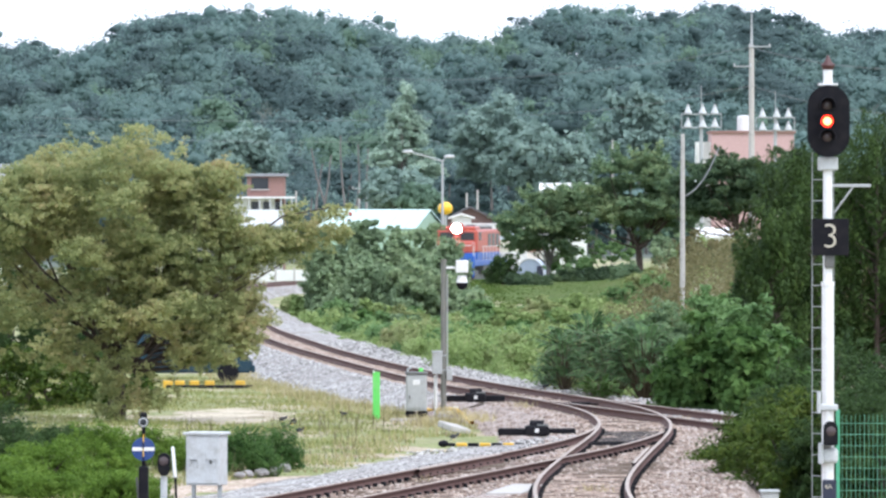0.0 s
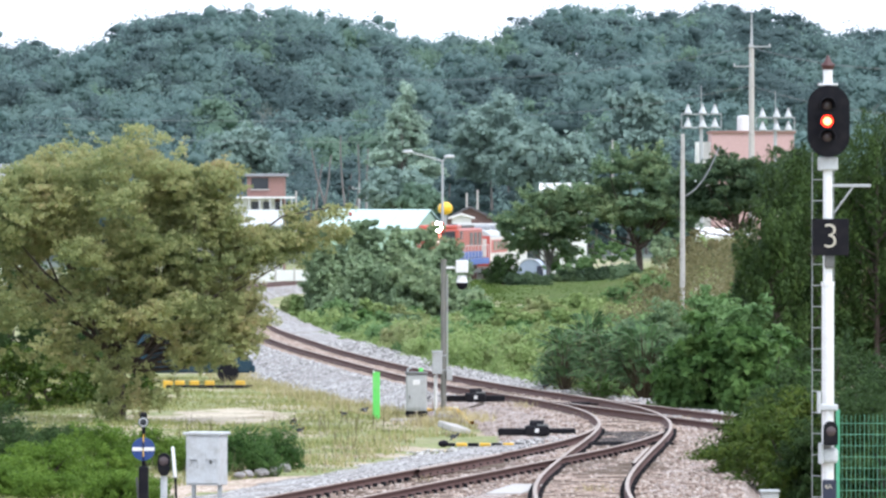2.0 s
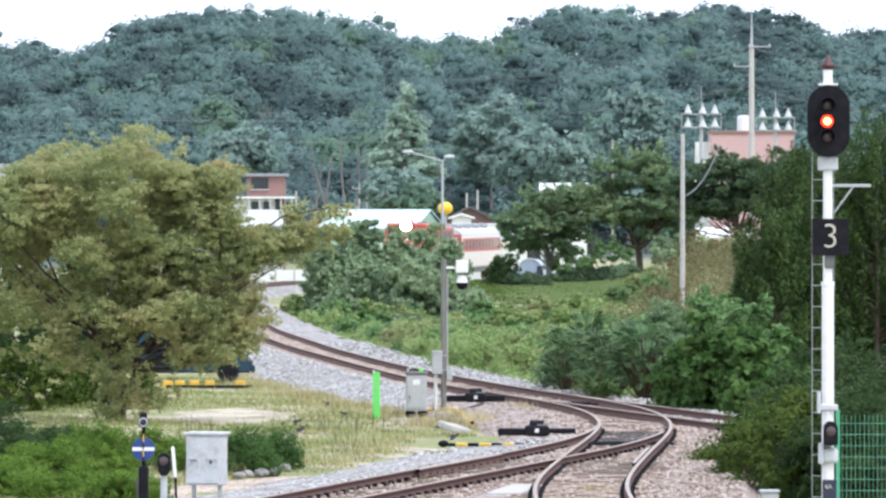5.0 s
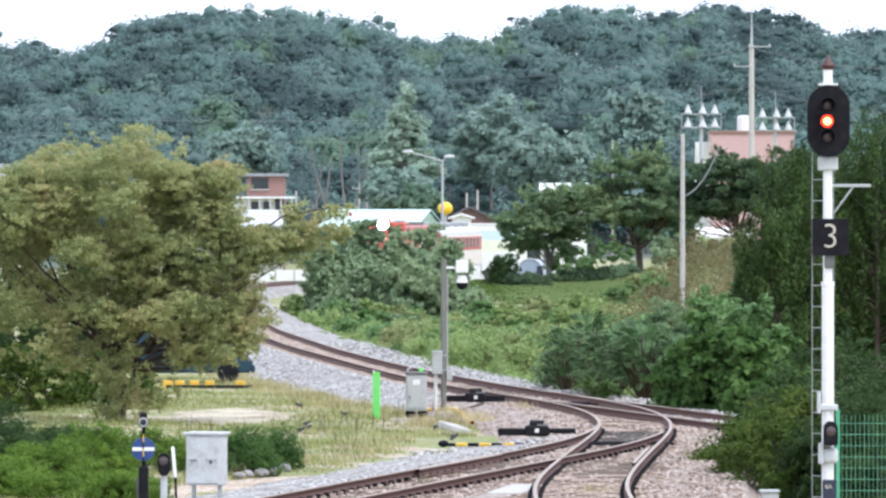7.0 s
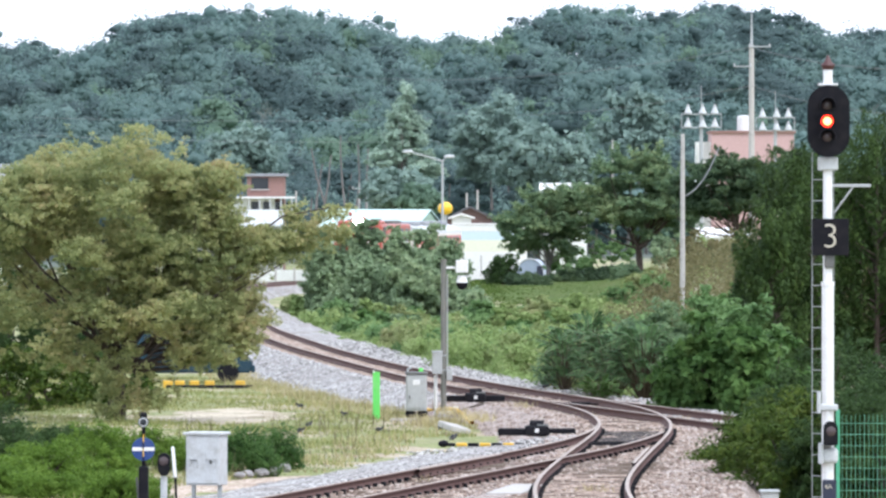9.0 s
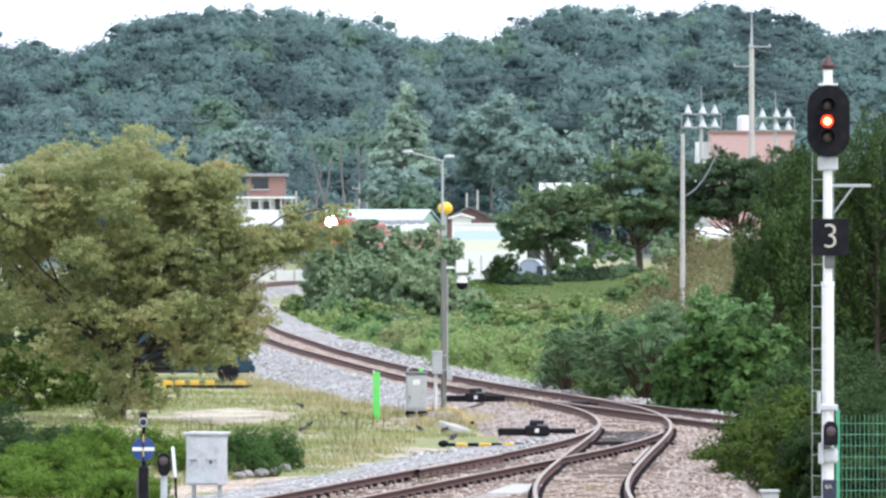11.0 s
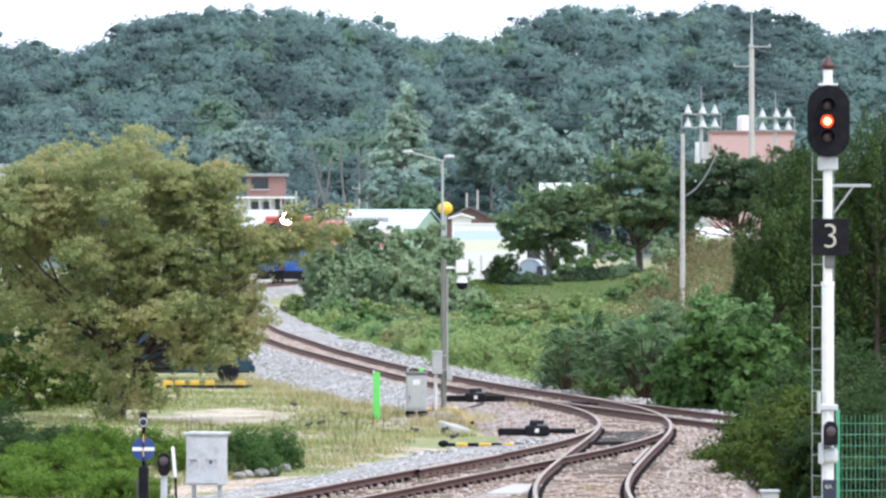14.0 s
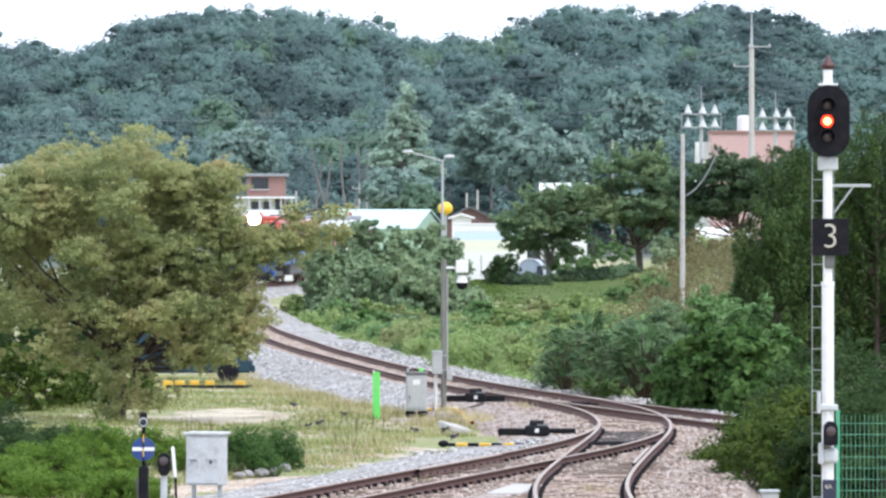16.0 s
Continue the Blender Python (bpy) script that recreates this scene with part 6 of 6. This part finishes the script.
# ---- the wooded hill ----
def woodland(name, label, keep, height, n_leaf, leaf, mat, spacing, flat):
    """Trees of one kind on the hill: each crown is a dome of leafy boughs, its leaves turned outwards."""
    ys = np.arange(660, 1215, spacing)
    pts = np.concatenate([np.c_[np.arange(-0.075 * y - 8, 0.075 * y + 8, spacing), np.full(len(np.arange(-0.075 * y - 8, 0.075 * y + 8, spacing)), y)] for y in ys])
    lay = np.random.default_rng(11)
    pts = pts + lay.uniform(-0.48, 0.48, pts.shape) * spacing
    pts = pts[keep(pts[:, 0], pts[:, 1], lay.uniform(0, 1, len(pts)))]
    k = len(pts)
    h = height * rng.uniform(0.75, 1.3, k)
    r = h * rng.uniform(0.42, 0.6, k)
    base = np.c_[pts, ground_z(pts[:, 0], pts[:, 1])]
    heart = base + np.c_[np.zeros((k, 2)), h * 0.5]
    nb = 16
    bd = unit(rng.normal(size=(k * nb, 3)) + (0, 0, 0.35)).reshape(k, nb, 3)
    bc = heart[:, None] + bd * np.stack([r, r, h * 0.46], 1)[:, None] * rng.uniform(0.35, 0.76, (k, nb, 1))
    br = r[:, None] * rng.uniform(0.26, 0.5, (k, nb))
    per = n_leaf // nb
    d = unit(rng.normal(size=(k * nb * per, 3)) + (0, -0.25, 0.35)).reshape(k, nb, per, 3)
    c = bc[:, :, None] + d * br[:, :, None, None] * rng.uniform(0.5, 1.1, (k, nb, per, 1)) * (1, 1, flat)
    out = 0.75 * d.reshape(-1, 3) + unit((c - heart[:, None, None]).reshape(-1, 3))
    wood = part(name, leaves(name, c.reshape(-1, 3), leaf, 0.3, 0.6, 0.0, out, 2.8), mat)
    part("canopy", canopy("canopy", np.concatenate([heart, bc[:, :10].reshape(-1, 3)]), np.concatenate([r * 0.36, br[:, :10].reshape(-1) * 0.44]), flat), mat, wood)
    return tagged(wood, label, "woods", "", "stuff"), base, h


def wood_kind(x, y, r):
    """0 to 1: dark pines low on the slope, partly for its shadow, broadleaf trees further up, in drifts."""
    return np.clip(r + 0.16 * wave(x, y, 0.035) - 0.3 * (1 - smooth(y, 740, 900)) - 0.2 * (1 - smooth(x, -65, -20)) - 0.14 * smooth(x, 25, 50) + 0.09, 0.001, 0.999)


rng = np.random.default_rng(35)
forest = []
for nm, lb, lo, hi, mat, hg, fl in (("pine_woods", "dense dark green pine woods on the hill", 0.0, 0.4, HAZED_DARK, 8.8, 0.55), ("mixed_woods", "mixed green woods on the hill", 0.4, 0.7, HAZED_MID, 8.4, 0.75),
                                    ("broadleaf_woods", "softer green broadleaf woods on the hill", 0.7, 0.93, HAZED_PALE, 8.8, 0.85), ("oak_woods", "lighter yellowish green trees among the woods", 0.93, 1.0, HAZED_LIME, 7.6, 0.8)):
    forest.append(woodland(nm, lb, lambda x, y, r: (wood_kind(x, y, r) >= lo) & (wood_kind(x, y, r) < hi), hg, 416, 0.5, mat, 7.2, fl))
near = np.concatenate([np.c_[b1, h1] for hill, b1, h1 in forest])
near = near[near[:, 1] < 760]
tagged(part("woodland_trunks", tubes("woodland_trunks", [limb(p[:3], p[:3] + (rng.normal() * 0.5, 0, p[3] * 0.8), 0.18, 0.08, 0.04, 4) for p in near], 5), PALE_BARK), "pale bare trunks at the edge of the woods", "tree trunks", "", "stuff")
for x, y0, y1, d, w, mat, lb in ((870, 370, 165, 655, 3.6, HAZED_FOOT, "broad green tree at the foot of the hill"), (700, 385, 300, 610, 2.8, HAZED_FOOT, "low green tree behind the warehouse"), (745, 385, 335, 606, 1.6, HAZED_LIME, "small light green tree behind the warehouse"),
                                 (950, 370, 225, 645, 3.6, HAZED_FOOT, "broad green tree at the foot of the hill"), (1000, 360, 240, 640, 3.0, HAZED_FOOT, "broad green tree at the foot of the hill"), (1130, 330, 155, 690, 3.5, HAZED_FOOT, "broad green tree at the foot of the hill"), (430, 340, 225, 670, 3.0, HAZED_FOOT, "broad green tree at the foot of the hill")):
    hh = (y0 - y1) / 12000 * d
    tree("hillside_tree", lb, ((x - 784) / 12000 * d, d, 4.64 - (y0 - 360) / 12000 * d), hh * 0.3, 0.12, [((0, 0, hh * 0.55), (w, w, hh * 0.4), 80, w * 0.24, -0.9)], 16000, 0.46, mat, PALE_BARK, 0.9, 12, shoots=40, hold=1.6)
rng = np.random.default_rng(36)
pop = (360 - 148) / 12000 * 640
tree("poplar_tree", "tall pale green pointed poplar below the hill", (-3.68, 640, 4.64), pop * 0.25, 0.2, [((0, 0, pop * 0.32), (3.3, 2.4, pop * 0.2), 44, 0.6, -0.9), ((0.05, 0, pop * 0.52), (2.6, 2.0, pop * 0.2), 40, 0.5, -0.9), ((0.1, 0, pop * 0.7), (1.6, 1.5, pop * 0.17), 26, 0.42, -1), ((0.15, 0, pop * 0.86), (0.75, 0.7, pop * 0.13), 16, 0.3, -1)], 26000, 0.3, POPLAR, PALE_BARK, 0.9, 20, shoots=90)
for x, y0, y1, d, lean in ((612, 345, 240, 652, -0.5), (580, 340, 262, 655, -1.6), (560, 335, 290, 655, 0.6), (648, 350, 262, 656, 0.2), (1330 - 760, 345, 275, 650, 0.9), (628, 345, 255, 658, 0.3)):
    foot = Vector(((x - 784) / 12000 * d, d, 4.64 - (y0 - 360) / 12000 * d))
    hh = (y0 - y1) / 12000 * d
    bt = empty("bare_trunk", "slender pale bare trunk at the wood's edge", "tree trunk", foot, 0, "bare trunks")
    part("stem", tubes("stem", [limb((0, 0, -2), (lean, 0, hh), 0.13, 0.06, 0.06)]), PALE_BARK, bt)


# ---- birds feeding in the grass ----
PLUMAGE = painted("dark_plumage", (0.03, 0.03, 0.034), (0.07, 0.065, 0.06), 0.4, 0.7, 0.0, 30.0, 200.0)
BREAST = painted("pale_breast", (0.5, 0.48, 0.44), (0.25, 0.22, 0.2), 0.4, 0.8, 0.0, 30.0, 200.0)


def small_bird():
    """A small dark bird with a pale breast and wing patches; it looks along +y, its feet at the origin."""
    th = empty("small_bird", "small dark bird with pale breast feeding in the grass", "bird", (0, 0, 0), 0, "birds in the grass")
    part("body", ball(0.05, (0, 0, 0.085), (0.85, 1.6, 0.95), seg=14), PLUMAGE, th)
    part("breast", ball(0.042, (0, 0.022, 0.074), (0.85, 1.35, 0.9), seg=12), BREAST, th, "pale breast")
    head = part("head", ball(0.031, (0, 0.09, 0.125), (0.95, 1.1, 1), seg=12), PLUMAGE, th)
    part("cheek", ball(0.017, (0, 0.097, 0.118), (1.75, 0.9, 0.8), seg=10), BREAST, head, "pale cheek")
    part("beak", rod(0.008, 0.032, (0, 0.12, 0.123), (-90, 0, 0), r2=0.001, seg=8), YELLOW, head)
    part("tail", box((0.034, 0.1, 0.008), (0, -0.11, 0.08), 0.002, turn=(8, 0, 0)), PLUMAGE, th)
    for sx in (-1, 1):
        part("leg", rod(0.004, 0.05, (sx * 0.018, 0.0, 0.0), seg=6), YELLOW, th)
    wings = []
    for sx in (-1, 1):
        bm = bmesh.new()
        pts = [(0, 0.03), (0.08, 0.04), (0.17, 0.0), (0.15, -0.025), (0.07, -0.05), (0, -0.045)]
        top = [bm.verts.new((sx * x, y, 0.004)) for x, y in pts]
        low = [bm.verts.new((sx * x, y, -0.004)) for x, y in pts]
        bm.faces.new(top)
        bm.faces.new(low[::-1])
        for i in range(6):
            bm.faces.new((top[i], low[i], low[(i + 1) % 6], top[(i + 1) % 6]))
        bmesh.ops.recalc_face_normals(bm, faces=bm.faces)
        w = part("wing", bm, PLUMAGE, th)
        part("wing_patch", box((0.05, 0.03, 0.012), (sx * 0.075, -0.015, 0), 0.003), BREAST, w, "pale wing patch")
        w.matrix_basis = wing_pose(sx, 1.0, 0.0)
        wings.append((sx, w))
    return th, wings


def wing_pose(sx, fold, beat):
    """A wing at its shoulder: folded back along the body (1) or spread (0), and its beat in degrees."""
    return pose(sx * (0.034 + 0.004 * (1 - fold)), 0.045 - 0.02 * (1 - fold), 0.105, 0, -sx * (beat * (1 - fold) - 38 * fold), -sx * 82 * fold)


# for each bird: its flights (from, to) and its way as (time, x, y, z, heading)
FLOCK = [
    (((1.5, 2.7),), [(0.0, -3.75, 158.35, -0.48, 90), (1.4, -3.72, 158.35, -0.48, 90), (1.6, -3.33, 160.00, -0.29, 90), (1.7, -2.97, 160.00, -0.32, 90), (1.8, -2.47, 159.50, -0.34, 90), (1.9, -2.20, 159.00, -0.37, 90), (2.0, -1.85, 158.50, -0.27, 80), (2.1, -1.49, 158.00, -0.32, 80), (2.2, -1.19, 157.50, -0.36, 90), (2.3, -0.90, 157.00, -0.36, 90), (2.4, -0.65, 156.50, -0.39, 90), (2.5, -0.40, 156.00, -0.44, 90), (2.6, -0.21, 155.50, -0.52, 90), (2.7, -0.11, 152.84, -0.48, 90), (3.0, -0.05, 152.46, -0.48, 120), (6.5, -0.15, 152.84, -0.48, 60), (9.0, -0.05, 152.84, -0.48, 100), (11.0, 0.04, 150.96, -0.48, 150), (16.0, 0.03, 150.96, -0.48, 120)]),
    (((2.0, 2.7), (3.4, 4.0)), [(0.0, -0.39, 173.56, -0.48, 150), (1.9, -0.39, 174.05, -0.48, 150), (2.1, -0.43, 161.60, 0.07, 0), (2.2, -0.42, 161.40, 0.30, 0), (2.3, -0.44, 161.20, 0.44, 0), (2.4, -0.46, 161.00, 0.53, -20), (2.5, -0.48, 160.80, 0.62, -40), (2.7, -0.56, 160.74, 0.71, -60), (3.3, -0.56, 160.74, 0.71, -80), (3.5, -0.97, 162.00, 0.59, -90), (3.7, -1.78, 166.00, 0.21, -90), (3.9, -2.54, 170.00, -0.35, -90), (4.0, -2.77, 171.14, -0.48, -90), (5.2, -2.96, 170.19, -0.48, -90), (6.5, -3.58, 169.26, -0.48, -90), (12.0, -3.53, 168.79, -0.48, -60), (13.5, -3.71, 169.72, -0.48, -90), (16.0, -3.73, 169.72, -0.48, -90)]),
    ((), [(0.0, -2.36, 162.11, -0.48, -90), (5.0, -2.35, 162.11, -0.48, -75), (10.0, -2.34, 162.11, -0.48, -95), (16.0, -2.35, 162.11, -0.48, -90)]),
    ((), [(0.0, -3.46, 156.73, -0.48, 160), (4.0, -3.45, 156.73, -0.48, 140), (7.0, -3.13, 154.76, -0.48, 60), (12.0, -3.05, 154.37, -0.48, 45), (16.0, -3.08, 153.60, -0.48, 90)]),
    ((), [(0.0, -3.55, 152.84, -0.48, 80), (6.5, -3.08, 152.08, -0.48, 80), (8.0, -2.60, 151.70, -0.48, 90), (9.0, -1.43, 150.96, -0.48, 100), (11.3, -0.51, 151.70, -0.48, -60), (12.0, -0.60, 150.59, -0.48, -80), (16.0, -0.61, 150.59, -0.48, -90)]),
    ((), [(0.0, 0.22, 141.14, -0.30, 90), (6.0, 0.22, 141.14, -0.30, 60), (11.0, 0.21, 141.14, -0.30, 40), (13.5, 0.22, 141.14, -0.30, 90), (16.0, 0.22, 141.14, -0.30, 100)]),
    ((), [(0.0, 2.62, 173.82, -0.14, 120), (8.0, 2.62, 173.82, -0.14, 100), (14.0, 2.61, 173.82, -0.14, 125), (16.0, 2.59, 173.82, -0.14, 120)]),
    ((), [(0.0, -3.19, 150.59, -0.48, 90), (9.0, -3.17, 150.59, -0.48, 100), (12.4, -3.04, 152.84, -0.48, 70), (13.2, -2.81, 155.54, -0.48, 80), (16.0, -2.85, 155.54, -0.48, 95)]),
]
BIRDS = [(small_bird(), flights, way) for flights, way in FLOCK]


# ---- what moves ----
def motions():
    """The train runs steadily along the far stretch, the coach behind the locomotive."""
    step = math.hypot(1, 0.125)
    turn = -math.degrees(math.atan(0.125))
    for thing, behind in ((loco, 8.0), (wagon, 30.4)):
        rows = []
        for i in range(0, 17):
            s = 95.69 - 5.394 * i - 0.0339 * i * i + behind
            v = s / step
            rows.append((float(i), pose(float(bend_x(387 + v)), 387 + v, float(grade(387 + v)), 0, 0, turn)))
        walk(thing, rows)
    for (bird, wings), flights, way in BIRDS:
        walk(bird, [(t, pose(x, y, z, 0, 0, -turn)) for t, x, y, z, turn in way])
        for sx, wing in wings:
            if not flights:
                continue
            rows = [(0.0, wing_pose(sx, 1, 0))]
            for a, b in flights:
                rows += [(a - 0.1, wing_pose(sx, 1, 0)), (a, wing_pose(sx, 0.45, 10))]
                rows += [(round(a + 0.1 * i, 1), wing_pose(sx, 0, (45, -25)[i % 2])) for i in range(1, round((b - a) * 10))]
                rows += [(b, wing_pose(sx, 0.45, 10)), (b + 0.1, wing_pose(sx, 1, 0))]
            walk(wing, rows + [(16.0, wing_pose(sx, 1, 0))])


motions()
